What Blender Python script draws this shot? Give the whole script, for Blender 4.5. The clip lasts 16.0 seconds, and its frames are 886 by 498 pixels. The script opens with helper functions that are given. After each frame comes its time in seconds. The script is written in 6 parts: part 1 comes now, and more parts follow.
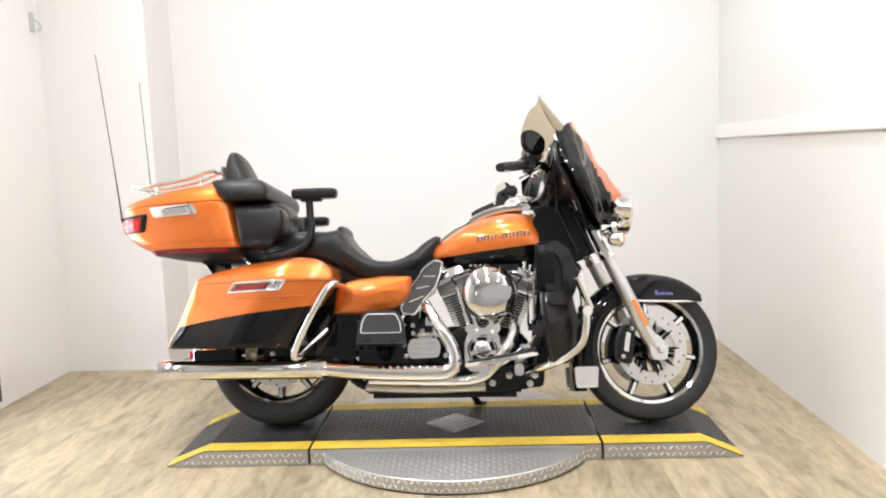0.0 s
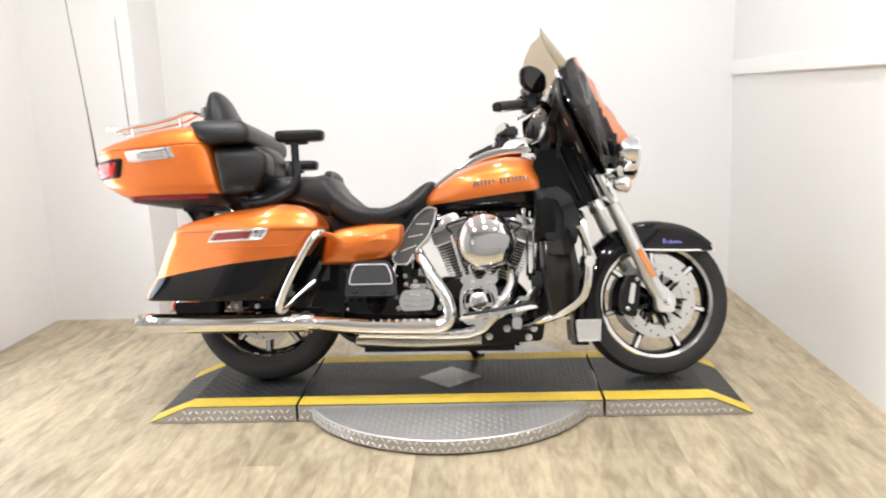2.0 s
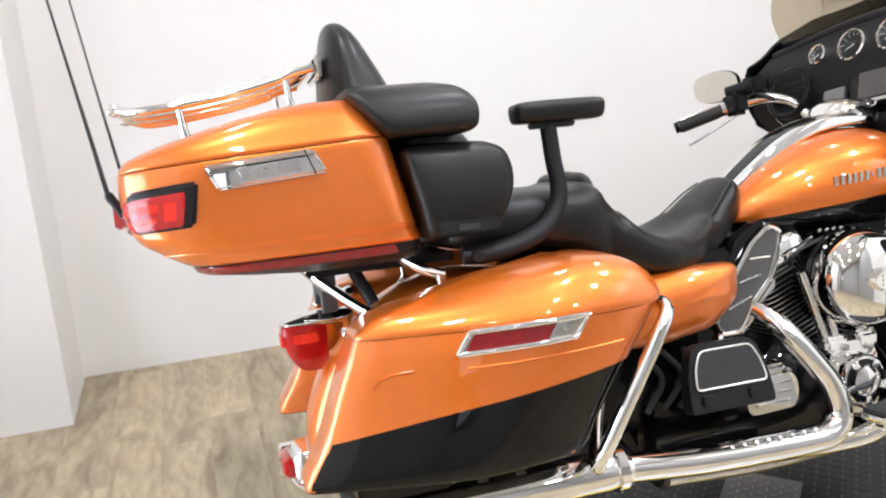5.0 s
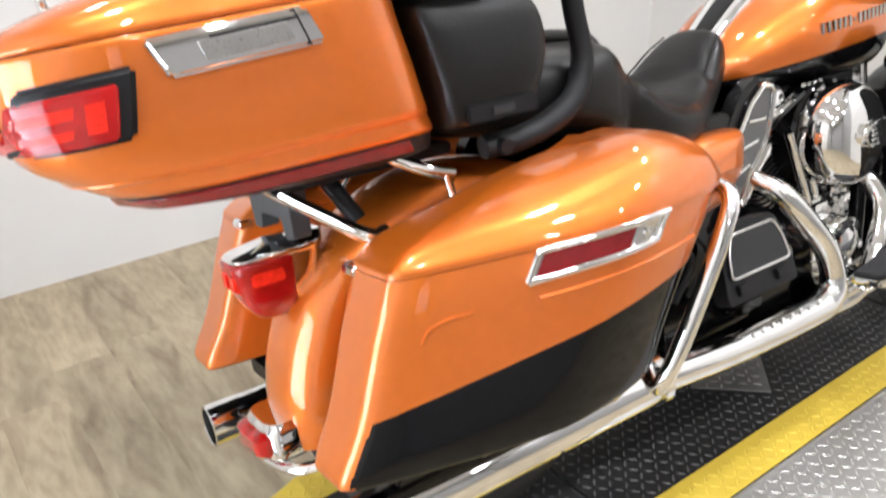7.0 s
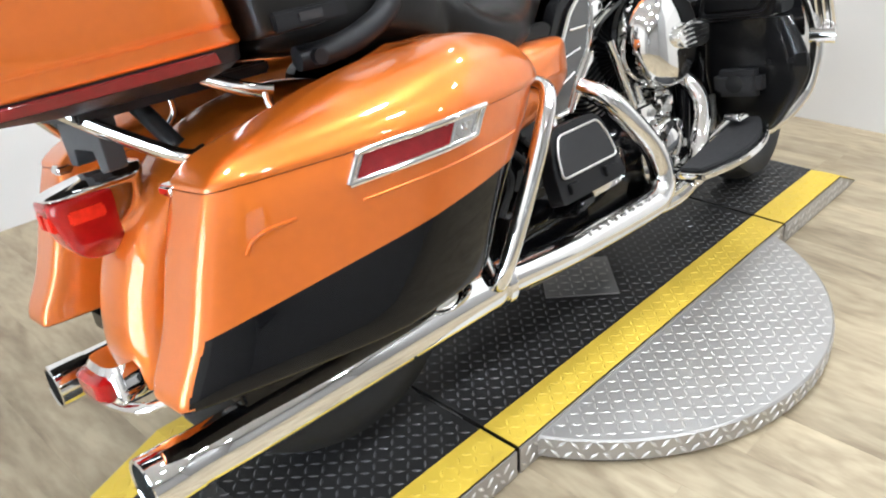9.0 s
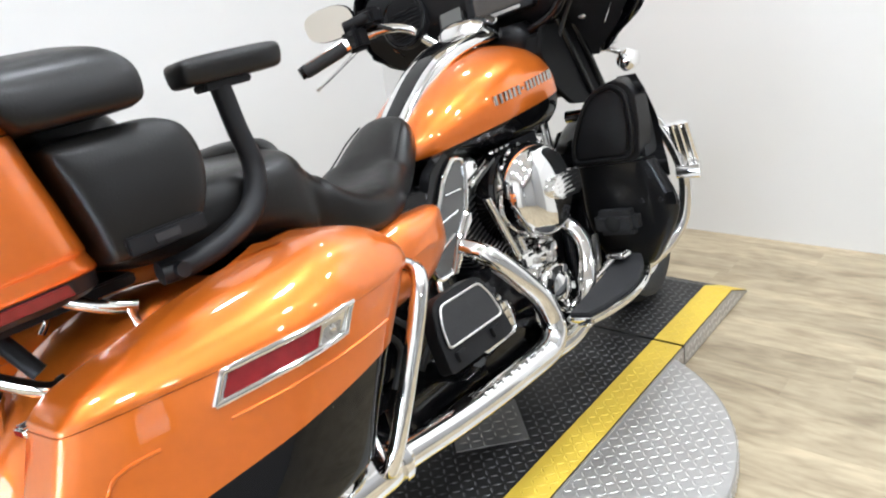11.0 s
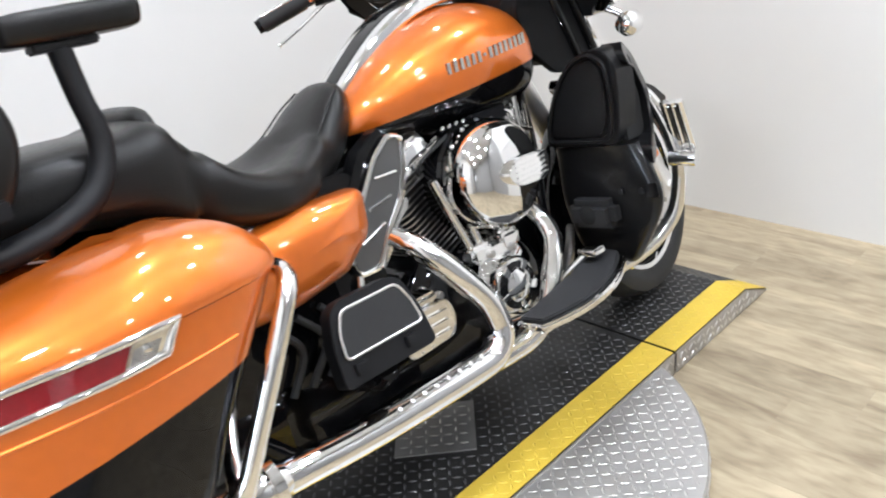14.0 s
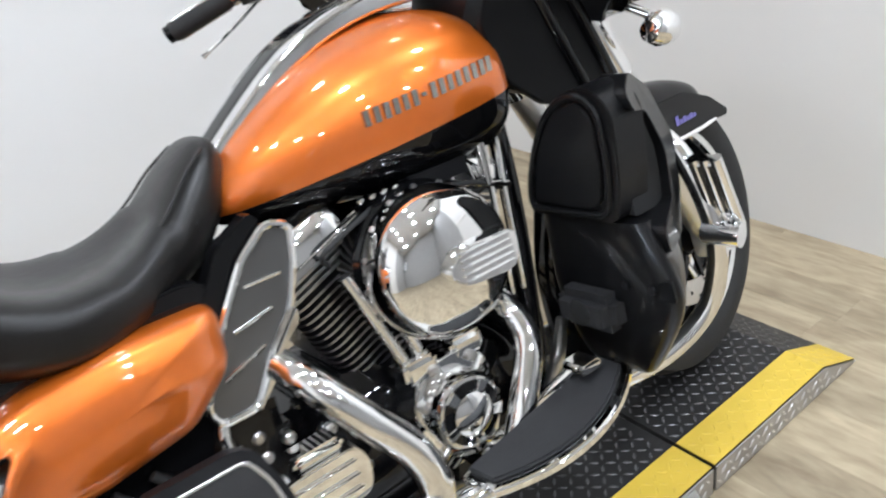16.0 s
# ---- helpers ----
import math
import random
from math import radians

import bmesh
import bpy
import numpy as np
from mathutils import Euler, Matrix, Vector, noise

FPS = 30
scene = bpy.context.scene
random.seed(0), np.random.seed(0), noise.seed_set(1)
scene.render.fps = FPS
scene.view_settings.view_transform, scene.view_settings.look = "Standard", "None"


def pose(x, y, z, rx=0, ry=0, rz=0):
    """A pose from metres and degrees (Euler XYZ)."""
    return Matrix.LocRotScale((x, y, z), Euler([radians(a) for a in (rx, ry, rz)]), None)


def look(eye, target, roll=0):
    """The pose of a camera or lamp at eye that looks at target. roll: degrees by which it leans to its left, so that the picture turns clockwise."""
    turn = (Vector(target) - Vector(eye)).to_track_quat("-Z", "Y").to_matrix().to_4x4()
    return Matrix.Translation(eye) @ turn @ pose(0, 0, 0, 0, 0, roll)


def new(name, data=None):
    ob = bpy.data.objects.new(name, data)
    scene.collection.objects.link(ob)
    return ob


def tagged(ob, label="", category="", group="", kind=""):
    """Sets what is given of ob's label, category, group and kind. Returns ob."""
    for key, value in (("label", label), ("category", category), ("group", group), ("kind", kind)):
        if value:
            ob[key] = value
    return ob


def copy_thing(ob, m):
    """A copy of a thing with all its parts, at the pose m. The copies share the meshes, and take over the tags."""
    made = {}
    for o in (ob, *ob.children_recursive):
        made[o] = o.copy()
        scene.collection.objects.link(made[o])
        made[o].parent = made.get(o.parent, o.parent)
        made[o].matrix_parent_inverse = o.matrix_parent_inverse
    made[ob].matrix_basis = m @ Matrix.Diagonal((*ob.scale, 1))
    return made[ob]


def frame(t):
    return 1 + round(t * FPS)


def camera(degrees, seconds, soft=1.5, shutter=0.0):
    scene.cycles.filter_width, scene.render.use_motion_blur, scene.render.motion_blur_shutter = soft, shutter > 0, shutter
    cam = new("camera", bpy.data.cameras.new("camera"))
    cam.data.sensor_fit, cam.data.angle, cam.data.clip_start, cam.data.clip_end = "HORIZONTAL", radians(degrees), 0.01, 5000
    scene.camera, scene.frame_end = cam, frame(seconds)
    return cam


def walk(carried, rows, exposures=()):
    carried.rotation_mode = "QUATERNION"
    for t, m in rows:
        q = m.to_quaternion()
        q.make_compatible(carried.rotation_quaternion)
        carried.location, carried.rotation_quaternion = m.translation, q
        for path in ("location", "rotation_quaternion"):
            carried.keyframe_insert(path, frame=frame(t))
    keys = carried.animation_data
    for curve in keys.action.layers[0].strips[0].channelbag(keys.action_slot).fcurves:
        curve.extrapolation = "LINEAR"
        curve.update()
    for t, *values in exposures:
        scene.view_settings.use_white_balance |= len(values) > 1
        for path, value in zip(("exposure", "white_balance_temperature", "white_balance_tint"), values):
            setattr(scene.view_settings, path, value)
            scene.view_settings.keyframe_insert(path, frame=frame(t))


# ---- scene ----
import functools

cam = camera(57.7, 16.0, soft=2.0, shutter=0.3)
PATH = [
    (0, (0.887, -3.389, 1.237), (0.804, -1.405, 1.0), -2.0),
    (0.5, (0.862, -3.386, 1.244), (0.798, -1.402, 1.006), -2.4),
    (1, (0.881, -3.364, 1.254), (0.816, -1.384, 0.977), -2.8),
    (1.5, (0.891, -3.323, 1.232), (0.843, -1.347, 0.927), -5.4),
    (2, (0.936, -3.185, 1.231), (0.828, -1.225, 0.85), -2.2),
    (2.5, (0.788, -2.963, 1.191), (0.45, -1.013, 0.904), -0.2),
    (3, (0.609, -2.712, 1.147), (0.488, -0.755, 0.754), 3.3),
    (3.5, (0.391, -2.478, 1.164), (0.592, -0.548, 0.68), 1.2),
    (4, (0.118, -2.106, 1.209), (0.404, -0.192, 0.705), -1.5),
    (4.2, (-0.056, -1.968, 1.228), (0.204, -0.049, 0.731), -3.0),
    (6.3, (-0.718, -0.942, 1.302), (0.421, 0.548, 0.608), 1.8),
    (6.5, (-0.731, -0.922, 1.289), (0.38, 0.577, 0.568), 1.2),
    (7, (-0.737, -0.93, 1.218), (0.308, 0.529, 0.336), -1.6),
    (7.5, (-0.745, -0.973, 1.153), (0.249, 0.409, 0.104), -0.9),
    (8, (-0.765, -0.976, 1.136), (0.197, 0.412, 0.064), 0.4),
    (8.5, (-0.734, -0.995, 1.144), (0.39, 0.317, 0.136), -2.3),
    (9, (-0.707, -1.014, 1.138), (0.525, 0.233, 0.176), -3.4),
    (9.5, (-0.69, -1.028, 1.145), (0.592, 0.21, 0.237), -4.1),
    (9.7, (-0.681, -1.045, 1.171), (0.615, 0.183, 0.27), -5.4),
    (11.8, (-0.58, -1.069, 1.252), (0.894, 0.103, 0.58), -6.3),
    (12, (-0.582, -1.076, 1.25), (0.881, 0.11, 0.575), -6.3),
    (12.5, (-0.583, -1.091, 1.255), (0.892, 0.096, 0.61), -6.9),
    (13, (-0.594, -1.099, 1.262), (0.877, 0.118, 0.665), -6.2),
    (13.5, (-0.469, -1.094, 1.233), (0.904, 0.163, 0.501), -6.9),
    (14, (-0.243, -1.122, 1.215), (1.026, 0.177, 0.378), -5.7),
    (14.5, (-0.136, -1.199, 1.225), (1.18, 0.015, 0.334), -11.5),
    (15, (-0.083, -1.184, 1.247), (1.304, -0.004, 0.419), -6.4),
    (15.5, (0.082, -1.037, 1.234), (1.185, 0.394, 0.376), -7.5),
    (16, (0.339, -0.923, 1.224), (1.372, 0.503, 0.276), -8.2),
]
walk(cam, [(t, look(eye, target, roll)) for t, eye, target, roll in PATH],
     exposures=[(0, -0.57, 6090, 10), (2, -0.55, 6040, 10), (4, -0.60, 5790, 10), (6.5, -0.71, 5990, 11), (7.5, -0.72, 5800, 9), (8, -0.69, 5740, 8), (9.5, -0.65, 5690, 7), (12.5, -0.61, 5640, 8), (14, -0.66, 5640, 9), (15, -0.63, 5640, 8), (15.5, -0.70, 5540, 8), (16, -0.79, 5540, 8)])

# ---------------------------------------------------------------- world and light
world = bpy.data.worlds.new("world")
scene.world = world
world.use_nodes = True
world.node_tree.nodes["Background"].inputs[0].default_value = (0.9, 0.95, 1.0, 1)
world.node_tree.nodes["Background"].inputs[1].default_value = 0.1

# room: right wall, back wall, left wall, pillar face, front wall, ceiling height
XR, YB, XL, YP, XP, YF, ZC = 2.40, 1.68, -1.60, 1.275, -0.98, -5.2, 3.05
LAMPS = [(x, y) for y in (-3.5, -1.7, -0.35, 0.85) for x in (-0.65, 0.65, 1.9)]
LAMP_WATTS = {-3.5: 32.0, -1.7: 33.0, -0.35: 31.0, 0.85: 8.5}


def lamp_light(x, y):
    data = bpy.data.lights.new("ceiling_light", "AREA")
    data.shape, data.size, data.energy, data.color = "DISK", 0.16, LAMP_WATTS[y], (1.0, 0.962, 0.925)
    new("ceiling_light", data).matrix_world = pose(x, y, ZC - 0.075)


for lx, ly in LAMPS:
    lamp_light(lx, ly)


# ---------------------------------------------------------------- materials
def mat(name, col, rough=0.5, metal=0.0, coat=0.0, vary=0.08, scale=6.0, rvary=0.06, bump=0.0, bscale=120.0,
        trans=0.0, ior=1.45, stretch=(1, 1, 1), spec=0.5, emit=0.0, alpha=1.0, coat_rough=0.015, flake=0.0):
    m = bpy.data.materials.new(name)
    m.use_nodes = True
    nt = m.node_tree
    b = nt.nodes["Principled BSDF"]
    tc = nt.nodes.new("ShaderNodeTexCoord")
    mp = nt.nodes.new("ShaderNodeMapping")
    mp.inputs["Scale"].default_value = stretch
    nt.links.new(tc.outputs["Object"], mp.inputs[0])
    n1 = nt.nodes.new("ShaderNodeTexNoise")
    n1.inputs["Scale"].default_value, n1.inputs["Detail"].default_value = scale, 6
    nt.links.new(mp.outputs[0], n1.inputs[0])
    mix = nt.nodes.new("ShaderNodeMix")
    mix.data_type = "RGBA"
    mix.inputs[6].default_value = (*[max(0, c * (1 - vary)) for c in col], 1)
    mix.inputs[7].default_value = (*[min(1, c * (1 + vary)) for c in col], 1)
    nt.links.new(n1.outputs[0], mix.inputs[0])
    nt.links.new(mix.outputs[2], b.inputs["Base Color"])
    n2 = nt.nodes.new("ShaderNodeTexNoise")
    n2.inputs["Scale"].default_value, n2.inputs["Detail"].default_value = scale * 7, 4
    nt.links.new(mp.outputs[0], n2.inputs[0])
    mr = nt.nodes.new("ShaderNodeMapRange")
    mr.inputs[3].default_value, mr.inputs[4].default_value = max(0, rough - rvary), min(1, rough + rvary)
    nt.links.new(n2.outputs[0], mr.inputs[0])
    nt.links.new(mr.outputs[0], b.inputs["Roughness"])
    b.inputs["Metallic"].default_value = metal
    b.inputs["Coat Weight"].default_value = coat
    b.inputs["Coat Roughness"].default_value = coat_rough
    b.inputs["Coat IOR"].default_value = 1.5
    b.inputs["Transmission Weight"].default_value = trans
    b.inputs["IOR"].default_value = ior
    b.inputs["Specular IOR Level"].default_value = spec
    b.inputs["Alpha"].default_value = alpha
    if emit:
        b.inputs["Emission Color"].default_value = (*col, 1)
        b.inputs["Emission Strength"].default_value = emit
    if bump or flake:
        n3 = nt.nodes.new("ShaderNodeTexNoise")
        n3.inputs["Scale"].default_value, n3.inputs["Detail"].default_value = bscale, 3
        nt.links.new(mp.outputs[0], n3.inputs[0])
        bp = nt.nodes.new("ShaderNodeBump")
        bp.inputs["Strength"].default_value, bp.inputs["Distance"].default_value = bump, 0.004
        nt.links.new(n3.outputs[0], bp.inputs["Height"])
        nt.links.new(bp.outputs[0], b.inputs["Normal"])
    return m


ORANGE = mat("orange_pearl_paint", (0.70, 0.165, 0.012), rough=0.36, metal=0.62, coat=1.0, vary=0.07, scale=60, rvary=0.03, coat_rough=0.008)
ORANGE.node_tree.nodes["Principled BSDF"].inputs["Coat IOR"].default_value = 1.65
BLACK = mat("gloss_black_paint", (0.004, 0.004, 0.0045), spec=0.0, rough=0.22, coat=0.7, vary=0.2, scale=10, rvary=0.04)
SATIN = mat("satin_black_plastic", (0.008, 0.008, 0.009), spec=0.3, rough=0.42, vary=0.2, bump=0.12, bscale=600)
CHROME = mat("chrome", (0.86, 0.86, 0.855), rough=0.04, metal=1.0, vary=0.03, scale=9, rvary=0.03)
FORKSILVER = mat("satin_silver_alloy", (0.74, 0.73, 0.71), rough=0.36, metal=0.9, vary=0.06, scale=20, rvary=0.06)
MATTE = mat("matt_black_plastic", (0.005, 0.005, 0.0055), spec=0.28, rough=0.34, vary=0.2, scale=12, bump=0.1, bscale=500)
DEEP = mat("deep_black_plastic", (0.004, 0.004, 0.0042), spec=0.14, rough=0.5, vary=0.25, scale=14, bump=0.12, bscale=500)
STEEL = mat("brushed_steel", (0.55, 0.54, 0.52), rough=0.3, metal=1.0, vary=0.1, scale=40, rvary=0.1)
LEATHER = mat("black_seat_vinyl", (0.006, 0.0055, 0.005), spec=0.34, rough=0.36, coat=0.12, coat_rough=0.22, vary=0.25, scale=12, rvary=0.08, bump=0.16, bscale=300)
RUBBER = mat("tyre_rubber", (0.018, 0.018, 0.018), rough=0.7, vary=0.25, scale=18, bump=0.2, bscale=300)
PAD = mat("grey_rubber_pad", (0.018, 0.018, 0.0192), rough=0.6, vary=0.2, scale=30, bump=0.3, bscale=500)
FIN = mat("fin_black", (0.012, 0.012, 0.013), rough=0.4, metal=0.3, vary=0.3)
FINEDGE = mat("machined_fin_edge", (0.42, 0.42, 0.41), rough=0.32, metal=1.0, vary=0.15, scale=50)
BRACKET = mat("dark_grey_bracket", (0.055, 0.057, 0.06), rough=0.45, vary=0.2, scale=20)
GREY = mat("smoke_grey_panel", (0.12, 0.12, 0.12), rough=0.24, metal=0.6, coat=0.3, vary=0.12)
RED = mat("red_lens", (0.36, 0.005, 0.005), rough=0.14, coat=0.9, spec=0.3, vary=0.45, scale=38)
REDCUP = mat("bright_red_prism", (0.78, 0.022, 0.009), rough=0.14, coat=0.5, spec=0.3, vary=0.4, scale=90)
REDDARK = mat("dark_red_reflector", (0.17, 0.006, 0.008), rough=0.15, coat=0.7, vary=0.3, scale=60)
AMBER = mat("amber_lens", (0.80, 0.22, 0.03), rough=0.15, coat=1.0, vary=0.1)
GLASS = mat("lamp_glass", (0.9, 0.9, 0.9), rough=0.03, trans=0.9, vary=0.02)
SMOKE = mat("smoked_windshield", (0.60, 0.52, 0.40), rough=0.03, trans=0.95, ior=1.15, vary=0.04, scale=2)
SCREEN = mat("dark_screen_glass", (0.035, 0.028, 0.024), rough=0.08, coat=1.0, vary=0.1)
SCREENLIT = mat("small_screen_glass", (0.10, 0.105, 0.10), rough=0.1, coat=1.0, vary=0.1)
DIAL = mat("dial_face", (0.05, 0.05, 0.05), rough=0.4, vary=0.1)
MARK = mat("dial_marks", (0.6, 0.6, 0.58), rough=0.5, vary=0.05)
BADGE = mat("badge_metal", (0.42, 0.40, 0.36), rough=0.2, metal=1.0, vary=0.3, scale=80)
BLUESCRIPT = mat("violet_script", (0.16, 0.14, 0.42), rough=0.3, vary=0.2)
MIRROR = mat("mirror_glass", (0.80, 0.77, 0.70), rough=0.02, metal=1.0, vary=0.01)
DISC = mat("brake_disc_steel", (0.66, 0.65, 0.63), rough=0.30, metal=1.0, vary=0.12, scale=30)

LOWER = mat("black_moulded_plastic", (0.006, 0.006, 0.0065), spec=0.1, rough=0.3, coat=0.55, vary=0.2, scale=10, rvary=0.05)
WALL = mat("white_wall_paint", (0.73, 0.718, 0.695), rough=0.55, vary=0.02, scale=1.2, bump=0.05, bscale=160)
CEIL = mat("white_ceiling_paint", (0.74, 0.74, 0.73), rough=0.9, vary=0.1)
# dimness of the near room put into the colour, so that chrome mirrors dark
DIMWALL = mat("darkened_near_wall", (0.37, 0.365, 0.358), rough=0.7, vary=0.1)
TRIM = mat("white_trim_paint", (0.82, 0.80, 0.78), rough=0.4, vary=0.03)
TREAD = mat("black_tread_plate", (0.023, 0.0225, 0.022), rough=0.42, metal=0.15, vary=0.35, scale=9, rvary=0.12, bump=0.1)
LUG = mat("worn_black_lug", (0.115, 0.115, 0.118), rough=0.36, metal=0.6, vary=0.5, scale=14, rvary=0.12)
ALU = mat("bare_aluminium_plate", (0.46, 0.45, 0.435), rough=0.40, metal=0.75, vary=0.16, scale=7, rvary=0.1)
EDGELUG = mat("bright_edge_lug", (0.68, 0.67, 0.65), rough=0.36, metal=0.7, vary=0.2, scale=20)
ALULUG = mat("aluminium_lug", (0.53, 0.52, 0.50), rough=0.42, metal=0.7, vary=0.15, scale=20)
# same bare metal as ALU, coloured darker for the bike's underside mirrored in it
DIAMOND = mat("darkened_aluminium_plate", (0.36, 0.355, 0.345), rough=0.40, metal=0.8, vary=0.2, scale=16, rvary=0.08)
YELLOW = mat("yellow_safety_paint", (0.68, 0.485, 0.055), rough=0.45, vary=0.16, scale=11, rvary=0.1, bump=0.15, bscale=220)
DARKGAP = mat("dark_gap", (0.01, 0.01, 0.01), rough=0.9)
FRAMEGREY = mat("charcoal_window_frame", (0.055, 0.055, 0.058), rough=0.5, vary=0.25, scale=14, bump=0.1)
DAY = mat("daylight_backdrop", (0.93, 0.97, 1.0), rough=1.0, vary=0.0, emit=11.0)
DULLDAY = mat("shaded_daylight_backdrop", (1.0, 0.99, 0.97), rough=1.0, vary=0.0, emit=1.4)
LAMPGLOW = mat("lamp_diffuser", (1.0, 0.95, 0.88), rough=1.0, vary=0.0, emit=30.0)
LAMPBODY = mat("lamp_body_white", (0.5, 0.5, 0.49), rough=0.4)


def plank_material():
    m = bpy.data.materials.new("washed_oak_plank")
    m.use_nodes = True
    nt = m.node_tree
    N, Lk = nt.nodes, nt.links
    b = N["Principled BSDF"]
    tc, oi = N.new("ShaderNodeTexCoord"), N.new("ShaderNodeObjectInfo")
    add = N.new("ShaderNodeVectorMath")
    add.operation = "MULTIPLY_ADD"
    add.inputs[1].default_value = (17.0, 31.0, 7.0)
    cmb = N.new("ShaderNodeCombineXYZ")
    for i in range(3):
        Lk.new(oi.outputs["Random"], cmb.inputs[i])
    Lk.new(cmb.outputs[0], add.inputs[0])
    Lk.new(tc.outputs["Object"], add.inputs[2])
    mp = N.new("ShaderNodeMapping")
    mp.inputs["Scale"].default_value = (1.0, 0.26, 1.0)
    Lk.new(add.outputs[0], mp.inputs[0])
    grain, cloud, knots = (N.new("ShaderNodeTexNoise") for _ in range(3))
    grain.inputs["Scale"].default_value, grain.inputs["Detail"].default_value = 55, 8
    cloud.inputs["Scale"].default_value, cloud.inputs["Detail"].default_value, cloud.inputs["Distortion"].default_value = 11, 6, 1.2
    knots.inputs["Scale"].default_value, knots.inputs["Detail"].default_value = 26, 3
    for n in (grain, cloud, knots):
        Lk.new(mp.outputs[0], n.inputs[0])
    r1 = N.new("ShaderNodeValToRGB")
    e = r1.color_ramp.elements
    e[0].position, e[0].color = 0.30, (0.245, 0.192, 0.122, 1)
    e[1].position, e[1].color = 0.72, (0.465, 0.388, 0.258, 1)
    e.new(0.48).color = (0.370, 0.304, 0.200, 1)
    Lk.new(cloud.outputs[0], r1.inputs[0])
    r2 = N.new("ShaderNodeValToRGB")
    r2.color_ramp.elements[0].position, r2.color_ramp.elements[0].color = 0.34, (0.80, 0.78, 0.76, 1)
    r2.color_ramp.elements[1].position, r2.color_ramp.elements[1].color = 0.60, (1.05, 1.05, 1.05, 1)
    Lk.new(grain.outputs[0], r2.inputs[0])
    mul = N.new("ShaderNodeMix")
    mul.data_type, mul.blend_type = "RGBA", "MULTIPLY"
    mul.inputs[0].default_value = 0.8
    Lk.new(r1.outputs[0], mul.inputs[6])
    Lk.new(r2.outputs[0], mul.inputs[7])
    tone = N.new("ShaderNodeMapRange")
    tone.inputs[3].default_value, tone.inputs[4].default_value = 0.90, 1.08
    Lk.new(oi.outputs["Random"], tone.inputs[0])
    hsv = N.new("ShaderNodeHueSaturation")
    Lk.new(tone.outputs[0], hsv.inputs["Value"])
    Lk.new(mul.outputs[2], hsv.inputs["Color"])
    Lk.new(hsv.outputs[0], b.inputs["Base Color"])
    rr = N.new("ShaderNodeMapRange")
    rr.inputs[3].default_value, rr.inputs[4].default_value = 0.34, 0.55
    Lk.new(knots.outputs[0], rr.inputs[0])
    Lk.new(rr.outputs[0], b.inputs["Roughness"])
    bp = N.new("ShaderNodeBump")
    bp.inputs["Strength"].default_value, bp.inputs["Distance"].default_value = 0.15, 0.002
    Lk.new(grain.outputs[0], bp.inputs["Height"])
    Lk.new(bp.outputs[0], b.inputs["Normal"])
    return m


PLANK = plank_material()


# ---------------------------------------------------------------- mesh helpers
def finish(bm, sharp=38):
    bmesh.ops.remove_doubles(bm, verts=bm.verts, dist=1e-6)
    bmesh.ops.recalc_face_normals(bm, faces=bm.faces)
    lim = radians(sharp)
    for f in bm.faces:
        f.smooth = True
    for e in bm.edges:
        e.smooth = not (len(e.link_faces) == 2 and e.calc_face_angle(0) > lim)


def part(name, bm, material, parent=None, label="", sharp=38):
    finish(bm, sharp)
    me = bpy.data.meshes.new(name)
    bm.to_mesh(me)
    bm.free()
    for m in (material if isinstance(material, (list, tuple)) else [material]):
        me.materials.append(m)
    ob = new(name, me)
    if parent is not None:
        ob.parent = parent
    if label:
        tagged(ob, label)
    return ob


def spline(pts, n=8):
    pts = [Vector(p) for p in pts]
    q = [2 * pts[0] - pts[1]] + pts + [2 * pts[-1] - pts[-2]]
    out = []
    for i in range(1, len(q) - 2):
        a, b, c, d = q[i - 1:i + 3]
        for k in range(n):
            t = k / n
            out.append(0.5 * ((2 * b) + (c - a) * t + (2 * a - 5 * b + 4 * c - d) * t * t + (3 * b - a - 3 * c + d) * t ** 3))
    out.append(pts[-1])
    return out


def skin(bm, rings, cap=True):
    """Joins closed rings of equally many points."""
    vs = [[bm.verts.new(p) for p in r] for r in rings]
    n = len(vs[0])
    for a, b in zip(vs, vs[1:]):
        for i in range(n):
            bm.faces.new((a[i], a[(i + 1) % n], b[(i + 1) % n], b[i]))
    if cap:
        for r in (vs[0], vs[-1]):
            c = bm.verts.new(sum((v.co for v in r), Vector()) / n)
            for i in range(n):
                bm.faces.new((r[i], r[(i + 1) % n], c))
    return bm


def tube(pts, r, seg=12, bm=None, n=8, curve=True, flat=1.0):
    bm = bm or bmesh.new()
    p = spline(pts, n) if curve and len(pts) > 2 else [Vector(q) for q in pts]
    rads = r if isinstance(r, (list, tuple)) else None
    side = None
    rings = []
    for i, c in enumerate(p):
        t = (p[min(i + 1, len(p) - 1)] - p[max(i - 1, 0)]).normalized()
        if side is None:
            side = t.orthogonal().normalized()
        side = (side - t * side.dot(t)).normalized()
        up = t.cross(side)
        u = i / (len(p) - 1) * (len(rads) - 1) if rads else 0
        rad = (rads[int(u)] + (rads[min(int(u) + 1, len(rads) - 1)] - rads[int(u)]) * (u - int(u))) if rads else r
        rings.append([c + rad * (math.cos(a) * side + flat * math.sin(a) * up) for a in (2 * math.pi * k / seg for k in range(seg))])
    return skin(bm, rings)


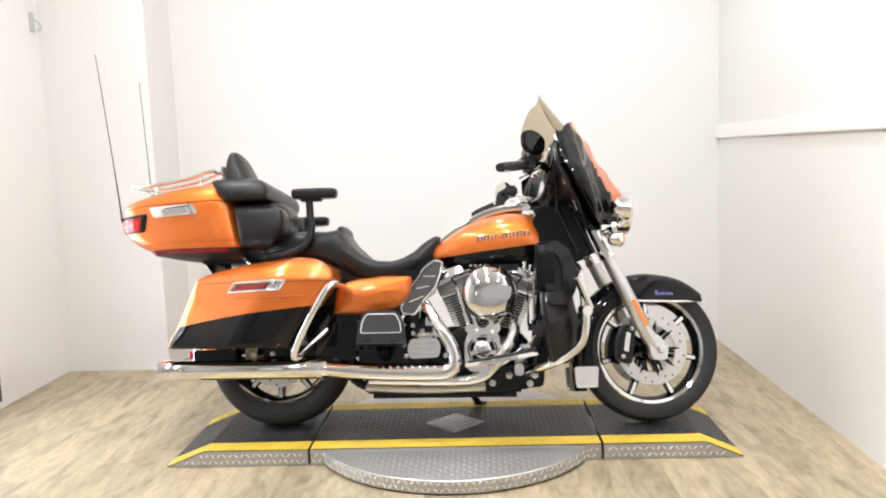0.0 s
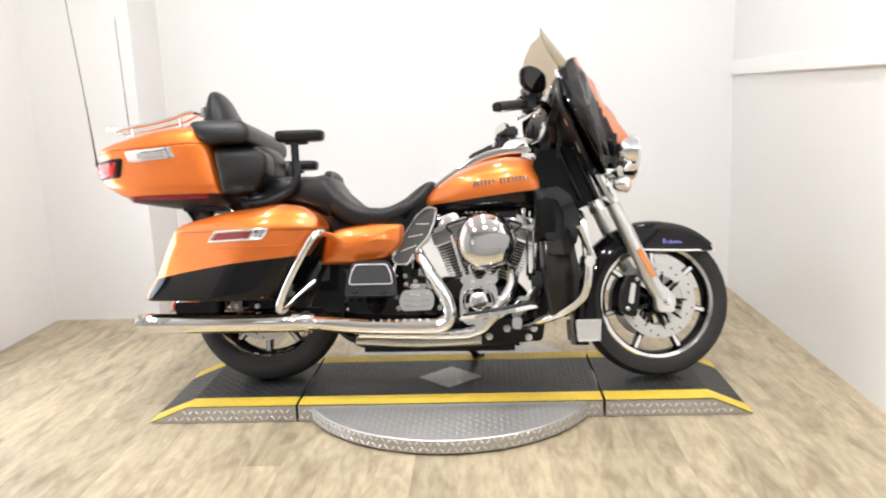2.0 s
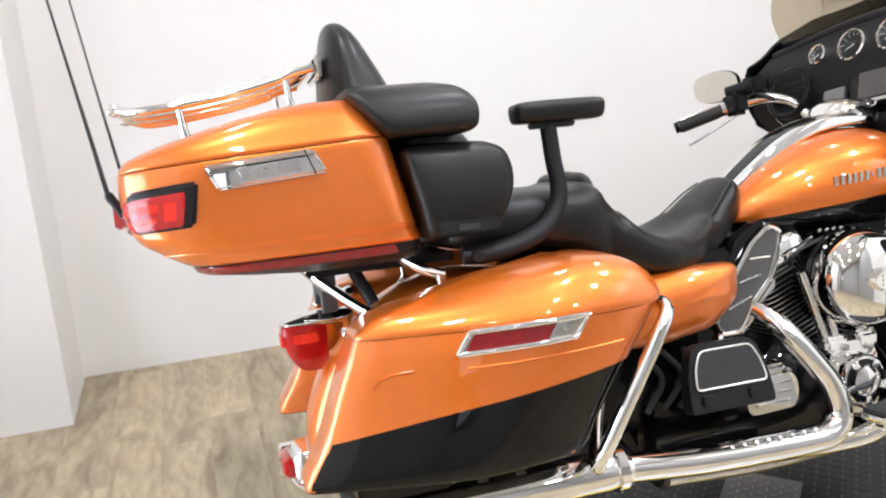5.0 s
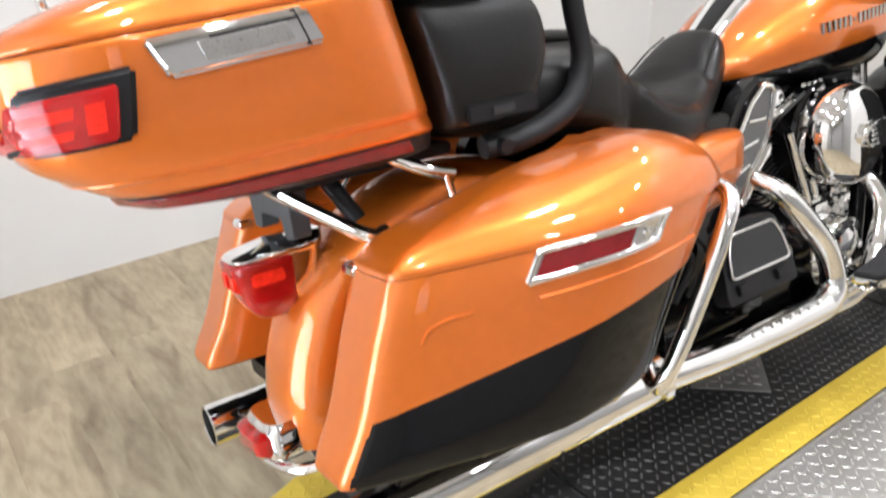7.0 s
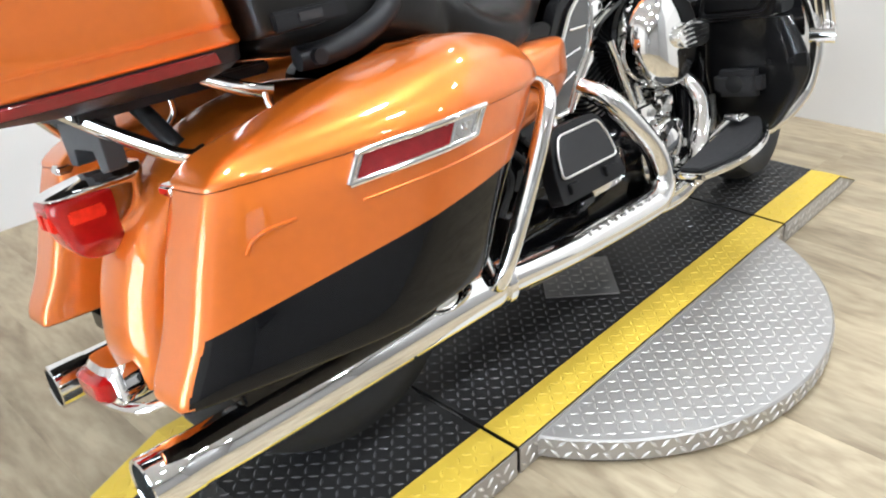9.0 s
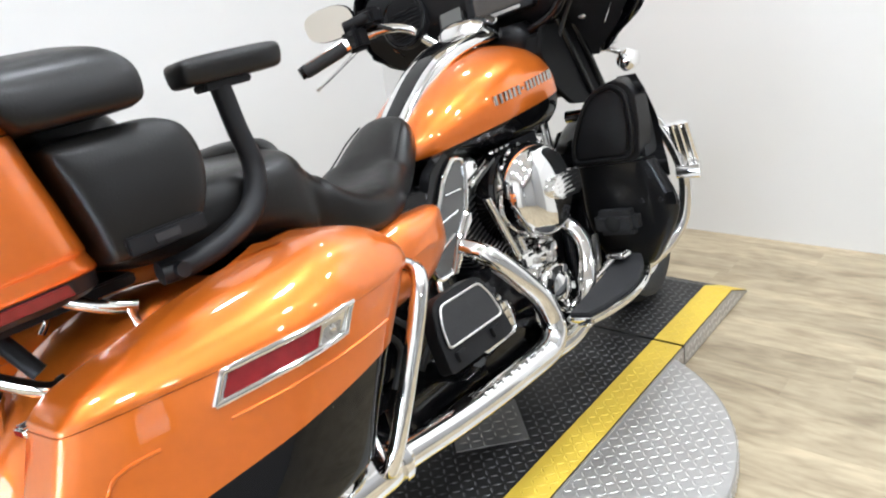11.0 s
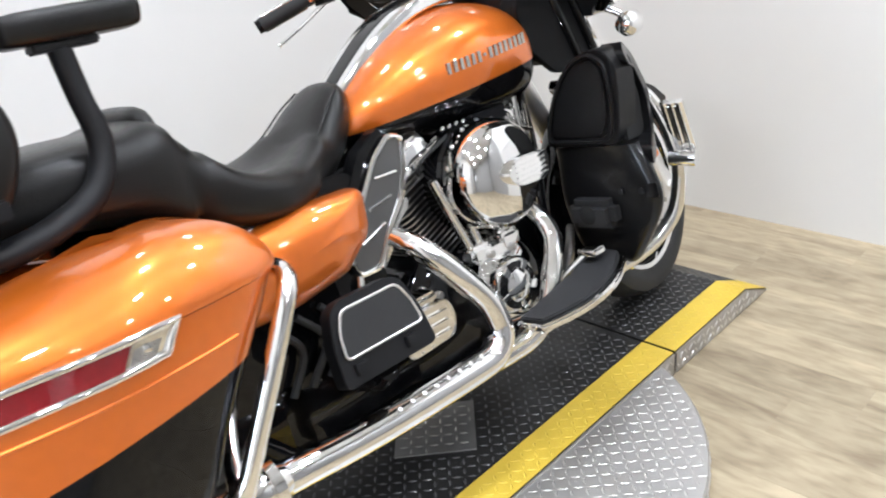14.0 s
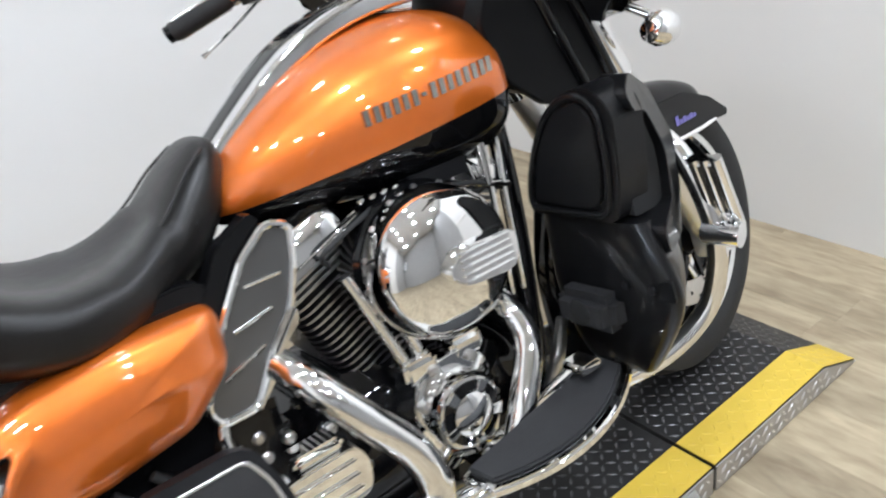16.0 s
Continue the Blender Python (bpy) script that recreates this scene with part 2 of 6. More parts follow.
@functools.lru_cache(maxsize=None)
def unit_ring(n, p):
    """A rounded square of n points, spread half by length and half by turn."""
    fine = []
    for k in range(1600):
        a = 2 * math.pi * k / 1600
        c, s = math.cos(a), math.sin(a)
        fine.append((math.copysign(abs(c) ** (2 / p), c), math.copysign(abs(s) ** (2 / p), s)))
    m = len(fine)
    way, total = [0.0], 0.0
    for k in range(m):
        p0, p1, p2 = fine[k - 1], fine[k], fine[(k + 1) % m]
        turn = math.atan2(p2[1] - p1[1], p2[0] - p1[0]) - math.atan2(p1[1] - p0[1], p1[0] - p0[0])
        turn = abs((turn + math.pi) % (2 * math.pi) - math.pi)
        total += math.dist(p1, p2) / 8.0 + turn / (2 * math.pi)
        way.append(total)
    out, k = [], 0
    for i in range(n):
        goal = total * (i + 0.5) / n
        while way[k + 1] < goal:
            k += 1
        t = (goal - way[k]) / (way[k + 1] - way[k])
        q0, q1 = fine[k % m], fine[(k + 1) % m]
        out.append((q0[0] + (q1[0] - q0[0]) * t, q0[1] + (q1[1] - q0[1]) * t))
    return out


def superring(cx, cy, hx, hy, n=40, p=4.0):
    return [(cx + hx * x, cy + hy * y) for x, y in unit_ring(n, p)]


def revolve(profile, centre, axis=(0, 1, 0), seg=40, bm=None, closed=False):
    """profile: (radius, distance along the axis)."""
    bm = bm or bmesh.new()
    axis = Vector(axis).normalized()
    u = axis.orthogonal().normalized()
    v = axis.cross(u)
    c = Vector(centre)
    rings = [[c + axis * h + max(r, 1e-4) * (math.cos(a) * u + math.sin(a) * v) for a in (2 * math.pi * k / seg for k in range(seg))] for r, h in profile]
    if closed:
        rings.append(rings[0])
    return skin(bm, rings, cap=not closed)


def slab(outline, d0, d1, m=None, bevel=0.0, bm=None, seg=2):
    """An outline in the xz plane, extruded from y = d0 to y = d1, moved by m."""
    own = bmesh.new()
    a = [own.verts.new((x, d0, z)) for x, z in outline]
    b = [own.verts.new((x, d1, z)) for x, z in outline]
    n = len(a)
    own.faces.new(a)
    own.faces.new(b[::-1])
    for i in range(n):
        own.faces.new((a[i], b[i], b[(i + 1) % n], a[(i + 1) % n]))
    bmesh.ops.recalc_face_normals(own, faces=own.faces)
    if bevel:
        bmesh.ops.bevel(own, geom=list(own.edges), offset=bevel, segments=seg, affect="EDGES", clamp_overlap=True)
    if m is not None:
        bmesh.ops.transform(own, matrix=m, verts=own.verts)
    if bm is None:
        return own
    return merge(bm, own)


def merge(bm, own):
    me = bpy.data.meshes.new("scratch")
    own.to_mesh(me)
    own.free()
    bm.from_mesh(me)
    bpy.data.meshes.remove(me)
    return bm


def box(x0, x1, y0, y1, z0, z1, bevel=0.004, bm=None, m=None, seg=2):
    return slab([(x0, z0), (x1, z0), (x1, z1), (x0, z1)], y0, y1, m, bevel, bm, seg)


def rod(a, b, r, seg=14, bm=None):
    return tube([a, b], r, seg, bm, curve=False)


def rounded(pts, r, n=4):
    """A 2D outline with its corners rounded."""
    out = []
    k = len(pts)
    for i in range(k):
        p, a, b = Vector(pts[i]), Vector(pts[i - 1]), Vector(pts[(i + 1) % k])
        d0, d1 = (a - p), (b - p)
        q = min(r, d0.length * 0.45, d1.length * 0.45)
        s, e = p + d0.normalized() * q, p + d1.normalized() * q
        for j in range(n + 1):
            t = j / n
            out.append(tuple((1 - t) ** 2 * s + 2 * t * (1 - t) * p + t * t * e))
    return out


def interp(x, table):
    if x <= table[0][0]:
        return table[0][1]
    for (a, va), (b, vb) in zip(table, table[1:]):
        if x <= b:
            t = (x - a) / (b - a)
            t = t * t * (3 - 2 * t) * 0.5 + t * 0.5
            return va + (vb - va) * t
    return table[-1][1]


def paint(bm, test, index):
    for f in bm.faces:
        if test(f.calc_center_median(), f.normal):
            f.material_index = index


def cut(bm, co, no):
    bmesh.ops.bisect_plane(bm, geom=list(bm.verts) + list(bm.edges) + list(bm.faces), plane_co=co, plane_no=no)


# ---------------------------------------------------------------- the room
def wall(name, x0, x1, y0, y1, z0=-0.1, z1=None, label="", material=None):
    ob = part(name, box(x0, x1, y0, y1, z0, ZC if z1 is None else z1, 0.0), material or WALL)
    return tagged(ob, label or "smooth white painted plaster wall", "wall", kind="structure")


wall("wall_back", XP, XR + 0.15, YB, YB + 0.15)
# nearer than YS the unseen walls are coloured darker, for dark reflections
YS = -2.3
wall("wall_right", XR, XR + 0.15, YS, YB)
wall("wall_right_near", XR, XR + 0.15, YF, YS, label="unseen near wall, darkened for the reflections", material=DIMWALL)
wall("wall_pillar", XL, XP, YP, YB + 0.15, label="white painted wall pillar that juts into the corner")
# the front wall has a low window of the same kind, which the glossy sides mirror
FX0, FX1, FZ0, FZ1, WZ0, WZ1 = -1.50, -1.02, 1.38, 2.30, 0.10, 1.32
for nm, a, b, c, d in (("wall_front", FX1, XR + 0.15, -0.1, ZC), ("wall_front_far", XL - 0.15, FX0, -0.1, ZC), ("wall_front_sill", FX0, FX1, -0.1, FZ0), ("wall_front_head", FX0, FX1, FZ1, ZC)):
    wall(nm, a, b, YF - 0.15, YF, c, d, "unseen near wall, darkened for the reflections", DIMWALL)
# the left wall stands round a framed window
WY0, WY1 = -0.73, 0.48
wall("wall_left", XL - 0.15, XL, YS, WY0)
wall("wall_left_near", XL - 0.15, XL, YF, YS, label="unseen near wall, darkened for the reflections", material=DIMWALL)
wall("wall_left_far", XL - 0.15, XL, WY1, YB + 0.15)
wall("wall_left_sill", XL - 0.15, XL, WY0, WY1, -0.1, WZ0)
wall("wall_left_head", XL - 0.15, XL, WY0, WY1, WZ1, ZC)
tagged(part("ceiling", box(XL - 0.15, XR + 0.15, YF - 0.15, YB + 0.15, ZC, ZC + 0.1, 0), CEIL),
       "plain white ceiling", "ceiling", kind="structure")
rail = part("trim_ledge", box(XR - 0.018, XR - 0.002, YS, YB, 1.268, 1.352, 0.006), TRIM)
tagged(rail, "white painted ledge trim along the wall", "trim", kind="structure")



def window(name, m, ww, wh, glow):
    """A framed window; local y runs along the wall, x out of it."""
    win = tagged(new(name), "bright window in a bolted charcoal metal frame", "window", kind="structure")
    win.matrix_basis = m
    for y0, y1, z0, z1 in ((-ww / 2 - 0.05, ww / 2 + 0.05, wh - 0.035, wh + 0.045), (-ww / 2 - 0.05, ww / 2 + 0.05, -0.05, 0.045),
                           (-ww / 2 - 0.05, -ww / 2 + 0.04, 0.045, wh - 0.035), (ww / 2 - 0.04, ww / 2 + 0.05, 0.045, wh - 0.035)):
        part("window_frame", box(-0.03, 0.035, y0, y1, z0, z1, 0.004), FRAMEGREY, win)
    part("glazing_bead", box(0.005, 0.022, -ww / 2 + 0.04, ww / 2 - 0.04, wh - 0.075, wh - 0.05, 0.003), FRAMEGREY, win)
    pane = part("pane", box(-0.012, -0.006, -ww / 2 + 0.04, ww / 2 - 0.04, 0.045, wh - 0.035, 0), GLASS, win)
    pane.visible_shadow = False
    for yy in (-ww / 2, -ww / 6, ww / 6, ww / 2):
        for zz in (0.0, wh + 0.005):
            part("bolt", revolve([(0.008, 0), (0.008, 0.004), (0.004, 0.006)], (0.035, yy, zz), (1, 0, 0), 10), STEEL, win)
    day = part("backdrop_daylight", box(-0.34, -0.30, -ww / 2 - 0.25, ww / 2 + 0.25, -0.15, wh + 0.4, 0), glow)
    day.matrix_basis = m
    tagged(day, "overexposed daylight outside the window", "backdrop", kind="structure")


window("window_1", pose(XL, (WY0 + WY1) / 2, WZ0), WY1 - WY0, WZ1 - WZ0, DAY)
window("window_2", pose((FX0 + FX1) / 2, YF, FZ0, 0, 0, 90), FX1 - FX0, FZ1 - FZ0, DULLDAY)


def ceiling_lamp():
    ob = tagged(new("ceiling_lamp"), "round white ceiling spotlight, lit", "ceiling lamp", "ceiling lamps")
    part("housing", revolve([(0.10, 0.0), (0.10, -0.05), (0.088, -0.055), (0.088, -0.03), (0.0, -0.03)], (0, 0, 0), (0, 0, 1), 28), LAMPBODY, ob)
    part("diffuser", revolve([(0.086, -0.035), (0.086, -0.045), (0.0, -0.047)], (0, 0, 0), (0, 0, 1), 28), LAMPGLOW, ob)
    return ob


first = ceiling_lamp()
first.matrix_basis = pose(*LAMPS[0], ZC)
for lx, ly in LAMPS[1:]:
    copy_thing(first, pose(lx, ly, ZC))

# a small wall hook high on the left wall
hook = tagged(new("wall_hook"), "small white hook on the wall by the corner", "hook")
hook.location = (XL, 1.21, 2.05)
part("plate", box(0, 0.006, -0.025, 0.025, -0.05, 0.06, 0.002), LAMPBODY, hook)
part("prong", tube([(0.004, 0, 0.03), (0.04, 0, 0.0), (0.05, 0, -0.03), (0.035, 0, -0.04)], 0.006, 8), LAMPBODY, hook)

# ---------------------------------------------------------------- turntable and ramp platform
PZ = 0.066
CX, DR = 0.775, 0.60
LUGV = [(-0.5, 0, 0), (0, -0.16, 0), (0.5, 0, 0), (0, 0.16, 0), (-0.22, 0, 1), (0.22, 0, 1)]
LUGF = [(0, 1, 4), (1, 5, 4), (1, 2, 5), (2, 3, 5), (3, 4, 5), (3, 0, 4)]


def lugs(name, parent, spots, material, size=0.0215, high=0.0015):
    verts, faces = [], []
    for (c, u, v, w, k) in spots:
        a = radians(45 if k else -45)
        d, e = math.cos(a) * u + math.sin(a) * v, -math.sin(a) * u + math.cos(a) * v
        b = len(verts)
        verts += [tuple(c + size * (x * d + y * e) + high * z * w) for x, y, z in LUGV]
        faces += [tuple(b + i for i in f) for f in LUGF]
    me = bpy.data.meshes.new(name)
    me.from_pydata(verts, [], faces)
    me.materials.append(material)
    ob = new(name, me)
    ob.parent = parent
    return tagged(ob, kind="stuff")


def grid_spots(x0, x1, y0, y1, zfun, keep=lambda x, y: True, step=0.0225):
    out = []
    for i in range(int((x1 - x0) / step)):
        for j in range(int((y1 - y0) / step)):
            x, y = x0 + (i + 0.5) * step, y0 + (j + 0.5) * step
            if keep(x, y):
                z, slope = zfun(x)
                u = Vector((1, 0, slope)).normalized()
                v = Vector((0, 1, 0))
                out.append((Vector((x, y, z)), u, v, u.cross(v), (i + j) % 2))
    return out


table = tagged(new("turntable"), "round aluminium tread-plate turntable on the wooden floor", "turntable")
table.location = (CX, 0, 0)
part("disc", revolve([(DR - 0.006, 0.004), (DR, 0.009), (DR, 0.054), (DR - 0.004, 0.058), (0.0, 0.058)], (0, 0, 0), (0, 0, 1), 120), ALU, table, "silver tread-plate disc")
part("base_ring", revolve([(DR - 0.02, 0.0), (DR - 0.008, 0.0), (DR - 0.008, 0.007), (DR - 0.02, 0.007)], (0, 0, 0), (0, 0, 1), 120, closed=True), DARKGAP, table)
lugs("tread_pattern", table, grid_spots(-DR, DR, -DR, DR, lambda x: (0.058, 0),
     lambda x, y: 0.293 < abs(y) and x * x + y * y < (DR - 0.010) ** 2), ALULUG, 0.0225, 0.0011)
sides = []
for k in range(150):
    for row, zz in enumerate((0.020, 0.044)):
        a = 2 * math.pi * (k + 0.5 * row) / 150
        nrm = Vector((math.cos(a), math.sin(a), 0))
        sides.append((nrm * DR + Vector((0, 0, zz)), Vector((-math.sin(a), math.cos(a), 0)), Vector((0, 0, 1)), nrm, (k + row) % 2))
lugs("side_tread", table, sides, EDGELUG, 0.027, 0.0030)

ramp = tagged(new("ramp_platform"), "low black tread-plate ramp platform with yellow edges under the motorcycle", "ramp")
ramp.location = (0, 0.014, 0)
PY, X0, X1, S0, S1, G0, G1 = 0.291, -0.402, 1.922, -0.245, 1.775, 0.186, 1.366


def deck_z(x):
    if x < S0:
        return PZ * (0.06 + 0.94 * (x - X0) / (S0 - X0)), 0.94 * PZ / (S0 - X0)
    if x > S1:
        return PZ * (0.06 + 0.94 * (X1 - x) / (X1 - S1)), -0.94 * PZ / (X1 - S1)
    return PZ, 0


def strip(x0, x1, y0, y1, top, bottom=None):
    """A slab that follows the deck's slope; top: height above the deck."""
    xs = sorted({x0, x1, *[x for x in (S0, S1) if x0 < x < x1]})
    up = [(x, deck_z(x)[0] + top) for x in xs]
    low = [(x, (deck_z(x)[0] - 0.002) if bottom is None else bottom) for x in reversed(xs)]
    return slab(up + low, y0, y1)


for a, b in ((X0, G0 - 0.005), (G0 + 0.005, G1 - 0.005), (G1 + 0.005, X1)):
    deck = part("deck_panel", strip(a, b, -PY, PY, 0, 0.003), TREAD, ramp, "black tread-plate deck panel", sharp=10)
    lugs("tread_pattern", deck, grid_spots(a + 0.006, b - 0.006, -PY + 0.092, PY - 0.092, deck_z,
         lambda x, y: not (0 if abs(x - 0.772) / 0.140 + abs(y + 0.014) / 0.134 > 1 else 1)), LUG)
    for s in (-1, 1):
        y0, y1 = sorted((s * PY, s * (PY - 0.088)))
        st = part("yellow_stripe", strip(a, b, y0, y1, 0.0012), YELLOW, deck, "scuffed yellow painted safety stripe", sharp=10)
        lugs("stripe_tread", deck, grid_spots(a + 0.006, b - 0.006, y0 + 0.004, y1 - 0.004, lambda x: (deck_z(x)[0] + 0.0012, deck_z(x)[1])), YELLOW, 0.022, 0.0016)
    for s in (-1, 1):
        y0, y1 = sorted((s * (PY + 0.0015), s * (PY + 0.005)))
        part("edge_plate", strip(a, b, y0, y1, -0.003, 0.002), ALU, deck, "bare aluminium tread-plate edge", sharp=10)
        sp = []
        for i in range(int((b - a) / 0.024)):
            for row, zz in enumerate((0.018, 0.044)):
                x = a + (i + 0.5 + 0.5 * row) * 0.024
                if x < b - 0.01 and deck_z(x)[0] > zz + 0.016:
                    sp.append((Vector((x, s * (PY + 0.005), zz)), Vector((1, 0, 0)), Vector((0, 0, 1)), Vector((0, s, 0)), (i + row) % 2))
        lugs("edge_tread", deck, sp, EDGELUG, 0.025, 0.0026)
dia = part("diamond_plate", slab([(-0.132, 0), (0, -0.126), (0.132, 0), (0, 0.126)], 0, 0.004, Matrix.Translation((0.772, -0.014, PZ + 0.004)) @ pose(0, 0, 0, -90, 0, 0), 0.0008), DIAMOND, ramp, "bare aluminium diamond inset")
lugs("diamond_tread", dia, [s for s in grid_spots(0.64, 0.905, -0.14, 0.112, lambda x: (PZ + 0.004, 0),
     lambda x, y: abs(x - 0.772) / 0.132 + abs(y + 0.014) / 0.126 < 0.88, 0.024)], ALULUG, 0.022)

# ---------------------------------------------------------------- the motorcycle: x ahead, y to its left, z up from the tyres' contact
LEAN = 11.6
bike = tagged(new("motorcycle"), "orange and black touring motorcycle with chrome, leaning on its side stand", "motorcycle")
bike.matrix_basis = pose(0.012, 0.019, PZ + 0.002, -LEAN, 0, -1.8)
STEER = Matrix.Translation((1.77, 0, 0)) @ Matrix.Rotation(radians(9.0), 4, Vector((-0.438, 0, 0.899))) @ Matrix.Translation((-1.77, 0, 0))


def steer(bm):
    bmesh.ops.transform(bm, matrix=STEER, verts=bm.verts)
    return bm


def low_steer(bm):
    """The wheel and its fender sit a little further back than the head."""
    bmesh.ops.transform(bm, matrix=Matrix.Translation((-0.028, 0.0, 0.0)) @ STEER, verts=bm.verts)
    return bm


def mirrored(bm, s):
    if s > 0:
        bmesh.ops.transform(bm, matrix=Matrix.Diagonal((1, -1, 1, 1)), verts=bm.verts)
    return bm


def loft_z(levels, p=4.0, n=48, outer=None):
    """levels: z, x0, x1, y0, y1 of rounded rectangles stacked upwards."""
    return skin(bmesh.new(), [[(x, y, z) for x, y in superring((x0 + x1) / 2, (y0 + y1) / 2, (x1 - x0) / 2, (y1 - y0) / 2, n, p)] for z, x0, x1, y0, y1 in levels])


def loft_x(levels, p=2.6, n=40):
    """levels: x, half width, z bottom, z top."""
    rings = []
    for x, w, zb, zt in levels:
        rings.append([(x, y, z) for y, z in superring(0, (zb + zt) / 2, w, (zt - zb) / 2, n, p)])
    return skin(bmesh.new(), rings)


def refine(table, n):
    """Levels between the rows of a table, along its first column."""
    cols = len(table[0])
    pts = [Vector(r) for r in table] if cols <= 4 else None
    out = []
    for i in range(len(table) - 1):
        a = table[max(i - 1, 0)]
        b, c = table[i], table[i + 1]
        d = table[min(i + 2, len(table) - 1)]
        for k in range(n):
            t = k / n
            out.append(tuple(0.5 * (2 * b[j] + (c[j] - a[j]) * t + (2 * a[j] - 5 * b[j] + 4 * c[j] - d[j]) * t * t + (3 * b[j] - a[j] - 3 * c[j] + d[j]) * t ** 3) for j in range(cols)))
    out.append(table[-1])
    return out


# ---- wheels
def wheel(name, c, R, rim, width, spokes, do):
    hw = width / 2
    tyre_prof = [(rim, -hw * 0.78), (rim + 0.012, -hw * 0.92), (rim + (R - rim) * 0.45, -hw), (rim + (R - rim) * 0.78, -hw * 0.90),
                 (R - 0.010, -hw * 0.62), (R - 0.002, -hw * 0.3), (R, 0), (R - 0.002, hw * 0.3), (R - 0.010, hw * 0.62),
                 (rim + (R - rim) * 0.78, hw * 0.90), (rim + (R - rim) * 0.45, hw), (rim + 0.012, hw * 0.92), (rim, hw * 0.78)]
    tyre = part(name, do(revolve(tyre_prof, c, (0, 1, 0), 72, closed=True)), RUBBER, bike, "black road tyre on a cast alloy wheel", 50)
    lip = [(rim + 0.004, -hw * 0.80), (rim - 0.002, -hw * 0.86), (rim - 0.014, -hw * 0.80), (rim - 0.016, -hw * 0.6), (rim - 0.002, -hw * 0.6)]
    for s in (-1, 1):
        part("rim_lip", do(revolve([(r, h * -s) for r, h in lip], c, (0, 1, 0), 72, closed=True)), CHROME, tyre, "polished rim lip")
    part("rim", do(revolve([(rim, -hw * 0.74), (rim - 0.018, -hw * 0.62), (rim - 0.030, -hw * 0.1), (rim - 0.030, hw * 0.1), (rim - 0.018, hw * 0.62), (rim, hw * 0.74)], c, (0, 1, 0), 72, closed=True)), BLACK, tyre, "gloss black rim")
    part("hub", do(revolve([(0.0, -0.075), (0.040, -0.075), (0.052, -0.055), (0.046, 0.0), (0.052, 0.055), (0.040, 0.075), (0.0, 0.075)], c, (0, 1, 0), 32)), BLACK, tyre)
    for k in range(spokes):
        a = 2 * math.pi * k / spokes + 0.2
        m = Matrix.Translation(c) @ Matrix.Rotation(a, 4, "Y")
        out = [(0.035, -0.020), (rim - 0.024, -0.011), (rim - 0.020, 0.011), (0.035, 0.020)]
        part("spoke", do(slab(out, -0.020, 0.020, m, 0.006)), BLACK, tyre)
        edge = [(0.075, -0.0035), (rim - 0.034, -0.0075), (rim - 0.020, -0.006), (rim - 0.020, 0.006), (rim - 0.034, 0.0075), (0.075, 0.0035)]
        for s in (-1, 1):
            part("spoke_facing", do(slab(edge, s * 0.0205, s * 0.0225, m, 0.0008)), CHROME, tyre, "polished spoke face")
    return tyre


RW, FW = (0, 0, 0.318), (1.622, 0, 0.306)
keep = lambda b: b
rear_wheel = wheel("rear_wheel", RW, 0.318, 0.222, 0.170, 9, keep)
front_wheel = wheel("front_wheel", FW, 0.304, 0.230, 0.125, 7, low_steer)


def brake(parent, c, y, r, do):
    for s in ((-1, 1) if parent is front_wheel else (-1,)):
        d = part("brake_disc", do(revolve([(r * 0.66, s * y - 0.0025), (r, s * y - 0.0025), (r, s * y + 0.0025), (r * 0.66, s * y + 0.0025)], c, (0, 1, 0), 64, closed=True)), DISC, parent, "slotted steel brake disc")
        for k in range(9):
            a = 2 * math.pi * k / 9
            part("carrier_arm", do(slab([(0.045, -0.008), (r * 0.70, -0.005), (r * 0.72, 0.005), (0.045, 0.008)], s * y - 0.004, s * y + 0.004, Matrix.Translation(c) @ Matrix.Rotation(a, 4, "Y"), 0.001)), BLACK, parent)
        for k in range(27):
            a = 2 * math.pi * k / 27
            rr = r * (0.75 + 0.085 * (k % 3))
            part("disc_hole", do(revolve([(0.0, s * (y + 0.0026)), (0.0042, s * (y + 0.0026)), (0.0042, s * (y + 0.0034)), (0, s * (y + 0.0034))], (c[0] + rr * math.cos(a), c[1], c[2] + rr * math.sin(a)), (0, 1, 0), 8)), DARKGAP, parent)


brake(front_wheel, FW, 0.070, 0.150, low_steer)
brake(rear_wheel, RW, 0.080, 0.146, keep)
for s in (-1, 1):
    cal = slab(rounded([(1.462, 0.262), (1.520, 0.238), (1.538, 0.345), (1.545, 0.402), (1.498, 0.412), (1.470, 0.350)], 0.018), 0.052 * s, 0.112 * s, None, 0.006)
    part("brake_caliper", low_steer(cal), SATIN, front_wheel, "black brake caliper with a pale badge")
    part("caliper_badge", low_steer(slab(rounded([(1.488, 0.300), (1.508, 0.292), (1.522, 0.372), (1.504, 0.378)], 0.005), s * 0.113, s * 0.115, None, 0.0006)), MARK, front_wheel)
    for bx, bz in ((1.485, 0.275), (1.528, 0.390)):
        part("caliper_bolt", low_steer(revolve([(0.009, 0), (0.009, 0.006), (0.005, 0.009), (0, 0.009)], (bx, s * 0.112, bz), (0, s, 0), 12)), STEEL, front_wheel)

